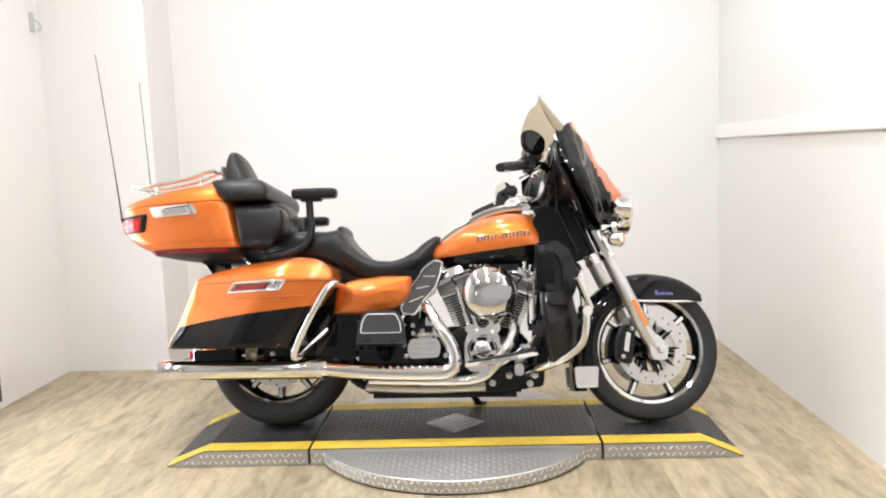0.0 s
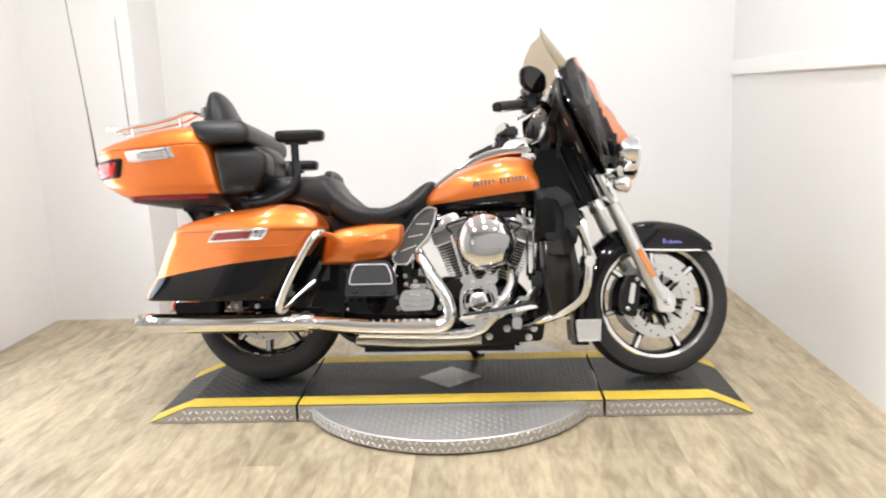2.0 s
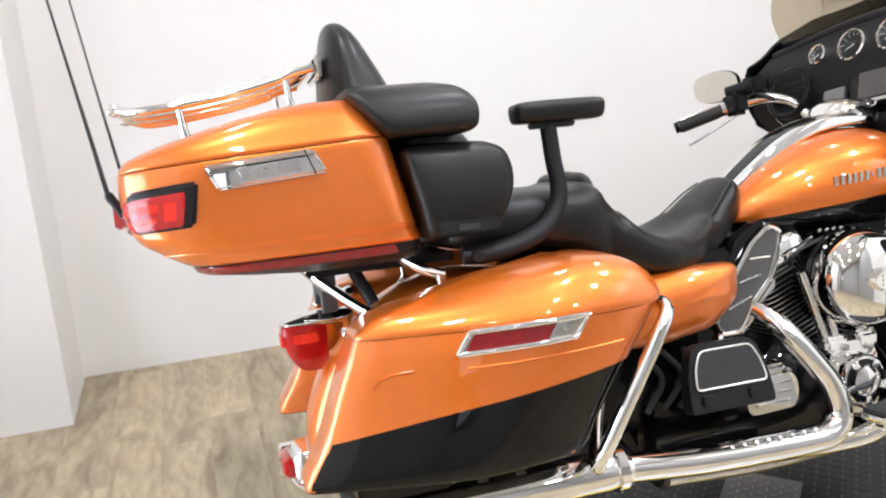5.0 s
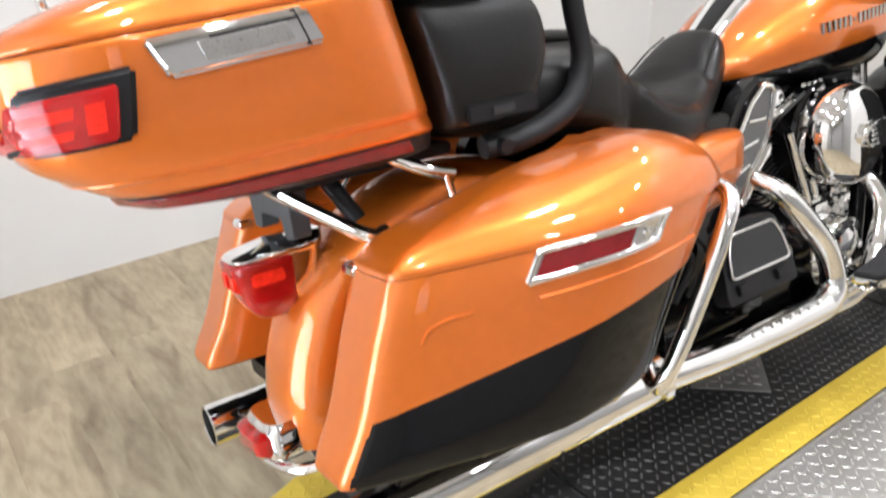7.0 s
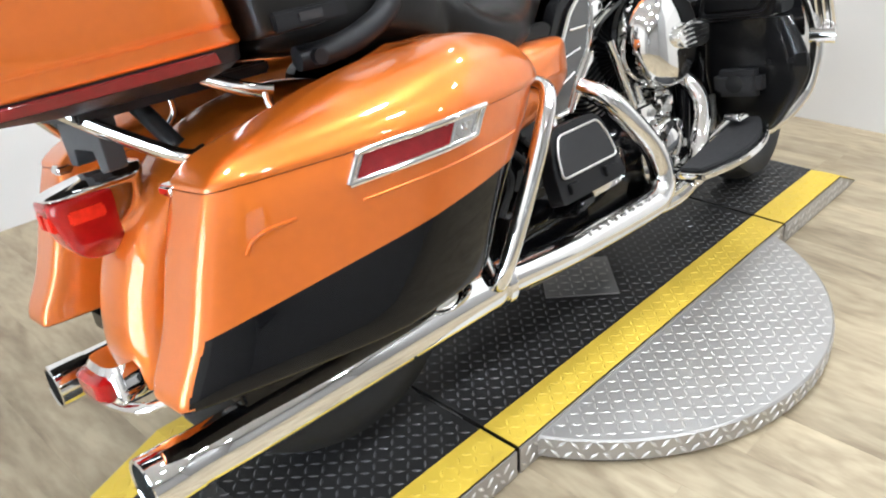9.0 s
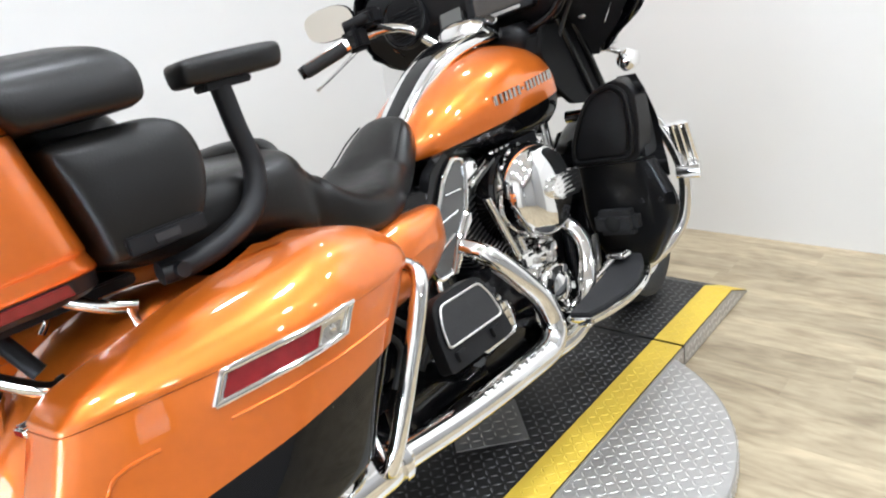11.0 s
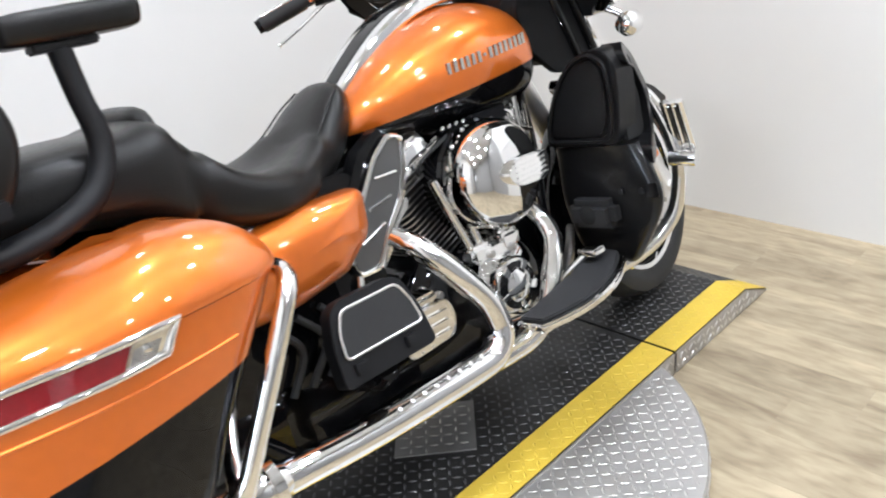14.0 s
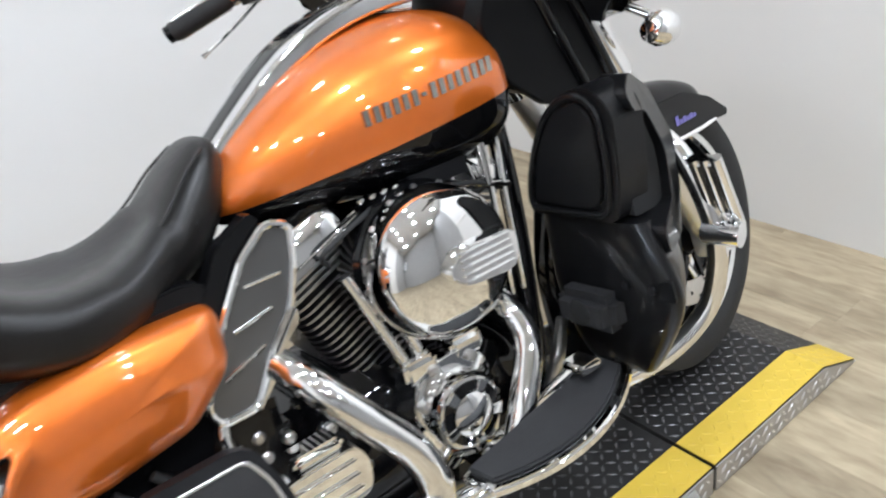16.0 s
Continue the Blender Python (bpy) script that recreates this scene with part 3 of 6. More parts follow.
# ---- fork, fender, front lamps
for s in (-1, 1):
    y = s * 0.118
    fork = part("fork_leg", low_steer(tube([(1.640, y, 0.285), (1.60, y, 0.345), (1.428, y, 0.712)], [0.024, 0.031, 0.030, 0.028], 18, curve=False)), FORKSILVER, bike, "satin silver fork slider")
    part("axle_clamp", low_steer(slab(rounded([(1.596, 0.262), (1.660, 0.254), (1.672, 0.312), (1.624, 0.368), (1.588, 0.346)], 0.016), y - 0.024, y + 0.024, None, 0.006)), FORKSILVER, fork)
    part("axle_nut", low_steer(revolve([(0.017, 0), (0.017, 0.010), (0.011, 0.014), (0, 0.014)], (1.632, y + s * 0.024, 0.298), (0, s, 0), 6)), CHROME, fork)
    part("fork_tube", low_steer(rod((1.428, y, 0.712), (1.290, y, 1.000), 0.0215, 18)), BLACK, fork, "black fork tube")
    part("fork_cover", low_steer(rod((1.440, y, 0.690), (1.372, y, 0.828), 0.034, 18)), CHROME, fork, "chrome fork cover")
    part("fork_reflector", low_steer(slab(rounded([(-0.009, -0.062), (0.009, -0.062), (0.009, 0.062), (-0.009, 0.062)], 0.006), s * 0.148, s * 0.154,
         Matrix.Translation((1.554, 0, 0.452)) @ Matrix.Rotation(radians(-27), 4, "Y"), 0.001)), AMBER, fork, "long amber side reflector")


def fender(name, c, arc, R, hw, drop, do, material, thick=0.004, n=44, p=2.3):
    """A mudguard that follows a wheel; arc: degrees from the front, R(t) and hw(t) along it."""
    own = bmesh.new()
    rows = []
    m = 17
    for i in range(n):
        t = i / (n - 1)
        a = radians(arc[0] + (arc[1] - arc[0]) * t)
        row = []
        for j in range(m):
            u = -1 + 2 * j / (m - 1)
            w = hw(t) * math.sin(u * math.pi / 2) if abs(u) < 1 else hw(t) * u
            d = drop * abs(u) ** p
            r = R(t) - d
            row.append(own.verts.new((c[0] + r * math.cos(a), c[1] + w, c[2] + r * math.sin(a))))
        rows.append(row)
    for a, b in zip(rows, rows[1:]):
        for j in range(m - 1):
            own.faces.new((a[j], a[j + 1], b[j + 1], b[j]))
    bmesh.ops.recalc_face_normals(own, faces=own.faces)
    bmesh.ops.solidify(own, geom=list(own.faces), thickness=thick)
    return part(name, do(own), material, bike)


ff = fender("front_fender", FW, (42, 196), lambda t: 0.322 + 0.022 * max(0, 1 - 4 * t) + 0.012 * t, lambda t: 0.083 * min(1, 0.35 + 5 * t), 0.075, low_steer, BLACK)
tagged(ff, "gloss black valanced front fender")
for s in (-1, 1):
    pts = []
    for k in range(15):
        a = radians(40 + 68 * k / 14)
        r = 0.268 if k else 0.30
        pts.append((FW[0] + r * math.cos(a), s * 0.086 * min(1, 0.5 + k * 0.2), FW[2] + r * math.sin(a)))
    # straight lower skirt with a pale trim strip
    skirt = slab(rounded([(1.850, 0.512), (1.845, 0.500), (1.560, 0.512), (1.470, 0.560), (1.520, 0.596), (1.70, 0.590), (1.79, 0.555)], 0.012), s * 0.078, s * 0.084, None, 0.002)
    part("fender_skirt", low_steer(skirt), BLACK, ff)
    part("fender_trim", low_steer(tube([(1.862, s * 0.070, 0.506), (1.74, s * 0.087, 0.503), (1.565, s * 0.087, 0.508)], 0.0042, 8)), TRIM, ff, "pale trim strip")
    script = bmesh.new()
    for k, (dx, w, h) in enumerate(((0, 0.012, 0.020), (0.015, 0.010, 0.010), (0.027, 0.012, 0.013), (0.041, 0.010, 0.009), (0.053, 0.012, 0.011), (0.067, 0.010, 0.008))):
        box(1.645 + dx, 1.645 + dx + w, s * 0.0845, s * 0.0855, 0.532, 0.532 + h, 0.0003, script)
    part("fender_script", low_steer(script), BLUESCRIPT, ff, "small violet script mark")
    part("fender_tip", low_steer(slab(rounded([(1.287, 0.150), (1.378, 0.150), (1.384, 0.236), (1.280, 0.236)], 0.012), s * 0.086, s * 0.094, None, 0.003)), FORKSILVER, ff, "pale silver mud flap tip")
    part("tip_border", low_steer(tube([(1.290, s * 0.095, 0.153), (1.375, s * 0.095, 0.153), (1.381, s * 0.095, 0.232), (1.285, s * 0.095, 0.232), (1.290, s * 0.095, 0.153)], 0.003, 8, curve=False)), TRIM, ff)
part("mudguard_rear", low_steer(loft_z(refine([(0.135, 1.286, 1.345, -0.078, 0.078), (0.25, 1.288, 1.332, -0.080, 0.080), (0.36, 1.300, 1.335, -0.082, 0.082), (0.47, 1.335, 1.380, -0.080, 0.080)], 4), 3)), BLACK, ff)

head = revolve([(0.040, -0.10), (0.078, -0.07), (0.092, -0.02), (0.096, 0.02), (0.090, 0.030), (0.086, 0.026)], (1.510, 0, 0.900), (1, 0, -0.06), 48)
headlamp = part("headlamp", steer(head), CHROME, bike, "round chrome headlamp")
part("headlamp_lens", steer(revolve([(0.086, 0.020), (0.07, 0.030), (0.0, 0.038)], (1.510, 0, 0.900), (1, 0, -0.06), 40)), GLASS, headlamp)
lamp_bar = part("lamp_bar", steer(tube([(1.42, -0.20, 0.815), (1.45, -0.1, 0.812), (1.455, 0, 0.812), (1.45, 0.1, 0.812), (1.42, 0.20, 0.815)], 0.012, 10)), CHROME, bike, "chrome auxiliary lamp bar")
for s in (-1, 1):
    y = s * 0.195
    pl = part("passing_lamp", steer(revolve([(0.0, -0.058), (0.030, -0.052), (0.046, -0.030), (0.050, 0.0), (0.052, 0.012), (0.048, 0.018), (0.046, 0.014)], (1.470, y, 0.885), (1, 0, 0), 36)), CHROME, bike, "chrome passing lamp")
    part("lens", steer(revolve([(0.046, 0.012), (0.03, 0.020), (0.0, 0.024)], (1.470, y, 0.885), (1, 0, 0), 30)), GLASS, pl)
    part("stem", steer(rod((1.462, y, 0.838), (1.440, y * 0.95, 0.812), 0.012)), CHROME, pl)
    sg = part("turn_signal", steer(revolve([(0.0, -0.042), (0.018, -0.038), (0.029, -0.018), (0.032, 0.012), (0.030, 0.016)], (1.428, s * 0.215, 0.752), (1, 0, 0), 30)), CHROME, bike, "chrome bullet turn signal with amber lens")
    part("lens", steer(revolve([(0.030, 0.013), (0.022, 0.024), (0.0, 0.028)], (1.428, s * 0.215, 0.752), (1, 0, 0), 24)), AMBER, sg)
    part("stem", steer(tube([(1.415, s * 0.205, 0.778), (1.405, s * 0.17, 0.800), (1.40, s * 0.13, 0.800)], 0.009, 10)), CHROME, sg)
    part("lamp_bracket", steer(slab(rounded([(1.335, 0.800), (1.440, 0.806), (1.440, 0.822), (1.335, 0.826)], 0.006), s * 0.135, s * 0.150, None, 0.002)), CHROME, lamp_bar)

# ---- fairing with windshield and dashboard
def sheet(fun, nu, nv, thick, do=steer):
    own = bmesh.new()
    g = [[own.verts.new(fun(-1 + 2 * i / nu, j / nv)) for i in range(nu + 1)] for j in range(nv + 1)]
    for a, b in zip(g, g[1:]):
        for i in range(nu):
            own.faces.new((a[i], a[i + 1], b[i + 1], b[i]))
    bmesh.ops.recalc_face_normals(own, faces=own.faces)
    bmesh.ops.solidify(own, geom=list(own.faces), thickness=thick)
    return do(own)


F_ZT = [(0, 1.256), (0.45, 1.240), (0.8, 1.205), (1, 1.140)]
F_ZB = [(0, 0.830), (0.5, 0.805), (0.72, 0.795), (0.90, 0.865), (1, 0.965)]


def fairing_point(u, v, inset=0.0):
    a = abs(u)
    zt, zb = interp(a, F_ZT), interp(a, F_ZB)
    z = zt + (zb - zt) * v
    w = interp(z, [(0.78, 0.20), (0.82, 0.245), (0.88, 0.338), (0.95, 0.418), (1.0, 0.438), (1.1, 0.418), (1.2, 0.352)]) - inset
    xf = interp(z, [(0.80, 1.455), (0.88, 1.510), (0.955, 1.520), (1.04, 1.460), (1.12, 1.395), (1.26, 1.295)]) - inset
    xr = interp(z, [(0.78, 1.350), (0.86, 1.285), (0.95, 1.220), (1.05, 1.165), (1.13, 1.145), (1.2, 1.160)])
    low = interp(a, [(0, 1), (0.12, 0.93), (0.25, 0.70), (0.40, 0.42), (0.55, 0.27), (0.75, 0.20), (0.92, 0.10), (1, 0)])
    top = interp(a, [(0, 1), (0.15, 0.96), (0.30, 0.84), (0.50, 0.62), (0.75, 0.36), (0.92, 0.14), (1, 0)])
    k = min(1, max(0, (z - 0.98) / 0.18))
    x = xr + (xf - xr) * (low + (top - low) * k)
    return (x, w * math.sin(u * math.pi / 2) * (0.93 + 0.07 * a) if a < 1 else w * u, z)


def shell_x(y, z):
    """How far forward the fairing's shell stands at a given width and height."""
    lo, hi = 0.0, 1.0
    for _ in range(18):
        a = (lo + hi) / 2
        zt, zb = interp(a, F_ZT), interp(a, F_ZB)
        q = fairing_point(a, min(1, max(0, (zt - z) / (zt - zb))))
        lo, hi = (a, hi) if q[1] < y else (lo, a)
    return q[0]


def orange_from(z):
    return interp(z, [(0.86, 1.47), (0.93, 1.425), (1.05, 1.350), (1.14, 1.285), (1.23, 1.215)])


own = sheet(lambda u, v: fairing_point(u, v), 72, 36, -0.006, keep)
bmesh.ops.recalc_face_normals(own, faces=own.faces)
own.normal_update()
paint(own, lambda c, n: n.x > -0.02 and c.x > orange_from(c.z) and c.z > 0.885, 1)
steer(own)
fairing = part("fairing", own, [BLACK, ORANGE], bike, "gloss black batwing fairing with orange front", 30)
part("fairing_rim", steer(tube([fairing_point(u, 0.0) for u in [k / 14 for k in range(-14, 15)]], 0.006, 8, n=2)), BLACK, fairing)
for s in (-1, 1):
    part("fairing_edge", steer(tube([fairing_point(s * 0.999, v) for v in (0.0, 0.3, 0.6, 0.85, 1.0)] + [fairing_point(s * 0.86, 1.0)], 0.007, 8)), BLACK, fairing)


def inner_point(u, v):
    z = 1.180 - 0.355 * v - 0.03 * abs(u) ** 2
    x = interp(z, [(0.80, 1.330), (0.88, 1.270), (0.95, 1.215), (1.02, 1.175), (1.10, 1.175), (1.17, 1.205)]) - 0.012 * u * u
    y = u * interp(z, [(0.80, 0.19), (0.88, 0.30), (0.95, 0.386), (1.0, 0.406), (1.1, 0.388), (1.17, 0.32)])
    return (min(x, shell_x(abs(y), z) - 0.014), y, z)


dash = part("dashboard", sheet(inner_point, 40, 24, 0.010), SATIN, bike, "black dashboard with four gauges and a screen", 30)
part("dash_hood", steer(tube([inner_point(u, -0.02) for u in [k / 10 for k in range(-10, 11)]], 0.014, 10, n=3)), SATIN, dash)


def dash_m(y, z, lift=0.0):
    """A frame on the dashboard: local x across, z up, y into it."""
    x = inner_point(y / 0.38, (1.180 - z) / 0.355)[0]
    n = Vector((-0.96, 0, 0.26)).normalized()
    right = Vector((0, -1, 0))
    up = right.cross(-n) * -1
    up = n.cross(right) * -1
    if up.z < 0:
        up = -up
    m = Matrix((right, -n, up)).transposed().to_4x4()
    m.translation = Vector((x, y, z)) + n * (0.006 + lift)
    return m


for y, r in ((0.162, 0.028), (0.058, 0.042), (-0.058, 0.042), (-0.162, 0.028)):
    m = dash_m(y, 1.122)
    g = revolve([(r, 0.004), (r, -0.014), (r - 0.004, -0.017), (r - 0.007, -0.012), (r - 0.007, 0.0)], (0, 0, 0), (0, 1, 0), 36)
    bmesh.ops.transform(g, matrix=m, verts=g.verts)
    gauge = part("gauge", steer(g), CHROME, bike, "round gauge with chrome bezel")
    f = revolve([(r - 0.006, -0.002), (0.0, -0.002), (0, 0.002), (r - 0.006, 0.002)], (0, 0, 0), (0, 1, 0), 30)
    bmesh.ops.transform(f, matrix=m, verts=f.verts)
    part("dial", steer(f), DIAL, gauge)
    tick = bmesh.new()
    for k in range(11):
        a = radians(-130 + 26 * k)
        slab([(-0.0009, r * 0.62), (0.0009, r * 0.62), (0.0009, r * 0.78), (-0.0009, r * 0.78)], -0.0040, -0.0028, m @ Matrix.Rotation(a, 4, "Y"), 0, tick)
    slab([(-0.0012, -r * 0.1), (0.0012, -r * 0.1), (0.0006, r * 0.6), (-0.0006, r * 0.6)], -0.0055, -0.0042, m @ Matrix.Rotation(radians(-115), 4, "Y"), 0, tick)
    part("dial_marks", steer(tick), MARK, gauge)
mscr = dash_m(-0.030, 1.008)
radio = part("infotainment_unit", steer(slab(rounded([(-0.098, -0.052), (0.098, -0.052), (0.098, 0.050), (-0.098, 0.050)], 0.010), -0.016, 0.01, mscr, 0.003)), SATIN, bike, "infotainment unit with a dark screen")
part("screen", steer(slab(rounded([(-0.072, -0.036), (0.078, -0.036), (0.078, 0.040), (-0.072, 0.040)], 0.004), -0.0185, -0.0165, mscr, 0.0005)), SCREEN, radio)
part("button_strip", steer(slab([(-0.055, -0.049), (0.06, -0.049), (0.06, -0.041), (-0.055, -0.041)], -0.0188, -0.0165, mscr, 0.0008)), STEEL, radio)
m2 = dash_m(0.122, 1.004)
stow = part("small_display", steer(slab(rounded([(-0.040, -0.036), (0.040, -0.036), (0.040, 0.036), (-0.040, 0.036)], 0.006), -0.014, 0.008, m2, 0.002)), SATIN, bike, "small grey display")
part("small_screen", steer(slab(rounded([(-0.033, -0.029), (0.033, -0.029), (0.033, 0.029), (-0.033, 0.029)], 0.004), -0.0165, -0.0145, m2, 0.0005)), SCREENLIT, stow)
for s in (-1, 1):
    m = dash_m(s * 0.262, 1.035, 0.004)
    for nm, prof, mt in (("speaker", [(0.074, 0.01), (0.074, -0.012), (0.066, -0.016), (0.062, -0.010), (0.05, -0.006), (0.0, -0.006)], SATIN), ("speaker_ring", [(0.071, -0.013), (0.0735, -0.0165), (0.069, -0.0185), (0.067, -0.0155)], BLACK)):
        g = revolve(prof, (0, 0, 0), (0, 1, 0), 40, closed=nm == "speaker_ring")
        bmesh.ops.transform(g, matrix=m, verts=g.verts)
        part(nm, steer(g), mt, dash, "round loudspeaker" if nm == "speaker" else "")
    grille = bmesh.new()
    for k in range(-5, 6):
        h = math.sqrt(0.058 ** 2 - (k * 0.010) ** 2)
        slab([(-h, k * 0.010 - 0.0014), (h, k * 0.010 - 0.0014), (h, k * 0.010 + 0.0014), (-h, k * 0.010 + 0.0014)], -0.0095, -0.0065, m, 0, grille)
    part("speaker_grille", steer(grille), SATIN, dash)
    mk = dash_m(s * 0.20, 0.90, 0.003)
    g = revolve([(0.013, 0.0), (0.013, -0.010), (0.009, -0.013), (0, -0.013)], (0, 0, 0), (0, 1, 0), 20)
    bmesh.ops.transform(g, matrix=mk, verts=g.verts)
    part("dash_knob", steer(g), STEEL, dash)


def shield_point(u, v):
    a = abs(u)
    zb = 1.215 - 0.03 * a ** 2
    z = zb + (1.412 - zb) * v
    w = 0.290 * math.sqrt(1 - (0.95 * v) ** 2.4)
    x = 1.310 - 0.150 * v - 0.130 * (a * w / 0.29) ** 2
    return (x, w * u, z)


shield = part("windshield", sheet(shield_point, 28, 12, 0.003), SMOKE, bike, "smoked beige windshield", 60)
shield.visible_shadow = False
part("shield_trim", steer(tube([shield_point(u, 0.0) for u in [k / 10 for k in range(-10, 11)]], 0.008, 8, n=2)), BLACK, shield)

# ---- handlebar and controls
HALF = [(1.185, 0, 0.900), (1.182, 0.08, 0.905), (1.172, 0.155, 0.925), (1.162, 0.205, 0.965), (1.146, 0.252, 1.016), (1.112, 0.308, 1.038), (1.050, 0.362, 1.030), (0.985, 0.400, 1.012)]
bar = part("handlebar", steer(tube(HALF, 0.0145, 14)), CHROME, bike, "chrome handlebar")
# the right half's dark reflections are put into its colour: black instead of chrome
part("bar_half", steer(tube([(x, -y, z) for x, y, z in HALF], 0.0145, 14)), BLACK, bar, "right chrome bar half, blackened for its dark reflections")
part("clamp", steer(box(1.150, 1.210, -0.050, 0.050, 0.880, 0.930, 0.012)), CHROME, bar)
part("riser_cover", steer(loft_z(refine([(0.84, 1.15, 1.25, -0.075, 0.075), (0.90, 1.14, 1.245, -0.085, 0.085), (0.935, 1.155, 1.235, -0.06, 0.06)], 3), 3)), SATIN, bar)
for s in (-1, 1):
    g0, g1 = Vector((1.010, s * 0.378, 1.022)), Vector((0.918, s * 0.462, 0.992))
    grip = part("grip", steer(rod(g0, g1, 0.0185, 18)), RUBBER, bike, "black rubber handlebar grip with chrome end")
    part("grip_end", steer(rod(g1, g1 + (g1 - g0).normalized() * 0.012, 0.0165, 18)), BLACK, grip)
    part("grip_collar", steer(rod(g0 + (g0 - g1).normalized() * 0.012, g0, 0.0205, 18)), CHROME, grip)
    lift = Vector((-0.006, s * -0.006, 0.0165))
    part("grip_strip", steer(rod(g0.lerp(g1, 0.06) + lift, g0.lerp(g1, 0.94) + lift, 0.0042, 10)), CHROME, grip, "chrome strip along the grip")
    under = Vector((0.006, s * 0.006, -0.0165))
    part("grip_strip", steer(rod(g0.lerp(g1, 0.06) + under, g0.lerp(g1, 0.94) + under, 0.0042, 10)), CHROME, grip)
    part("switch_pod", steer(box(1.012, 1.070, min(s * 0.325, s * 0.385), max(s * 0.325, s * 0.385), 1.000, 1.068, 0.012)), SATIN, grip, "black switch housing")
    part("master_cylinder", steer(box(1.045, 1.105, min(s * 0.285, s * 0.345), max(s * 0.285, s * 0.345), 1.052, 1.100, 0.010)), SATIN, grip)
    sw = bmesh.new()
    for a, b in ((1.018, 1.012), (1.018, 1.045), (1.045, 1.030), (1.052, 1.052)):
        box(a - 0.012, a + 0.002, min(s * 0.337, s * 0.352), max(s * 0.337, s * 0.352), b, b + 0.012, 0.002, sw)
    part("switch_button", steer(sw), PAD, grip)
    part("lever", steer(tube([(1.075, s * 0.335, 1.030), (1.080, s * 0.375, 1.015), (1.025, s * 0.445, 0.970), (0.985, s * 0.480, 0.945), (0.972, s * 0.490, 0.938)], [0.009, 0.008, 0.0065, 0.006, 0.009], 10, flat=0.7)), CHROME, grip, "chrome hand lever")
    mirror = part("mirror_stem", steer(tube([(1.080, s * 0.335, 1.065), (1.085, s * 0.365, 1.085), (1.056, s * 0.405, 1.085)], 0.006, 10)), CHROME, bike, "chrome rear-view mirror")
    mm = Matrix.Translation((1.046, s * 0.430, 1.098)) @ Matrix.Rotation(radians(104 if s > 0 else 48), 4, "Z")
    ol = [(0.076 * math.copysign(abs(math.cos(a)) ** 0.75, math.cos(a)) + 0.006 * math.sin(a), 0.046 * math.copysign(abs(math.sin(a)) ** 0.75, math.sin(a))) for a in (2 * math.pi * k / 28 for k in range(28))]
    part("mirror_shell", steer(slab(ol, -0.018, 0.002, mm, 0.005)), BLACK, mirror)
    part("mirror_glass", steer(slab([(x * 0.975, z * 0.965) for x, z in ol], 0.0025, 0.0045, mm, 0.0)), MIRROR, mirror)
    part("reservoir", steer(rod((1.062, s * 0.300, 1.078), (1.030, s * 0.372, 1.070), 0.017, 16)), CHROME if s < 0 else SATIN, grip)
    # chrome edge of the inner fairing
    part("wing_trim", steer(tube([(q[0] - 0.010, q[1], q[2]) for q in (inner_point(s * 0.86, v) for v in (0.16, 0.3, 0.5, 0.7, 0.82))], 0.0025, 8)), CHROME, dash, "thin chrome trim")
    # cables
    part("cable", steer(tube([(1.075, s * 0.30, 1.05), (1.16, s * 0.26, 1.00), (1.19, s * 0.17, 0.90), (1.18, s * 0.10, 0.80)], 0.006, 8)), RUBBER, bar)

# ---- tank with console
TANK = [(0.662, 0.030, 0.705, 0.730), (0.672, 0.062, 0.696, 0.748), (0.70, 0.098, 0.684, 0.776), (0.76, 0.134, 0.670, 0.822), (0.84, 0.165, 0.658, 0.866), (0.92, 0.186, 0.650, 0.894),
        (1.00, 0.196, 0.646, 0.908), (1.07, 0.197, 0.646, 0.906), (1.122, 0.186, 0.652, 0.890), (1.152, 0.152, 0.672, 0.858), (1.166, 0.090, 0.710, 0.805)]
tk = loft_x(refine(TANK, 5), 2.35, 48)
cut(tk, (0.70, 0, 0.712), Vector((-0.105, 0, 1)))
paint(tk, lambda c, n: c.z < 0.712 + 0.105 * (c.x - 0.70), 1)
tank = part("fuel_tank", tk, [ORANGE, BLACK], bike, "orange fuel tank with gloss black lower half", 45)


def tank_side(x, z):
    w, zb, zt = (interp(x, [(r[0], r[k]) for r in TANK]) for k in (1, 2, 3))
    q = min(0.999, abs((z - (zb + zt) / 2) / ((zt - zb) / 2)))
    return w * (1 - q ** 2.35) ** (1 / 2.35)


for s in (-1, 1):
    # raised lettering, simplified to plain bars
    for k in range(15):
        x0, h = 0.878 + 0.0151 * k, 0.022 if k != 6 else 0.006
        w = 0.0095 if k != 6 else 0.008
        z0 = 0.774 + 0.085 * (x0 - 0.872) + (0.008 if k == 6 else 0)
        ys = [tank_side(x, z) for x in (x0, x0 + w) for z in (z0, z0 + h)]
        own = slab([(x0, z0), (x0 + w, z0), (x0 + w, z0 + h), (x0, z0 + h)], s * (min(ys) - 0.004), s * (max(ys) + 0.0022), None, 0.0004)
        part("tank_badge", own, BADGE, tank)
rails = [(0.690, 0.778), (0.76, 0.832), (0.84, 0.886), (0.92, 0.922), (1.00, 0.940), (1.075, 0.944)]


def console(hw, lift, high, n=5):
    return skin(bmesh.new(), [[(x, y, zz) for y, zz in superring(0, z - 0.014 + lift, hw(x), high, 40, 7)] for x, z in refine(rails, n)])


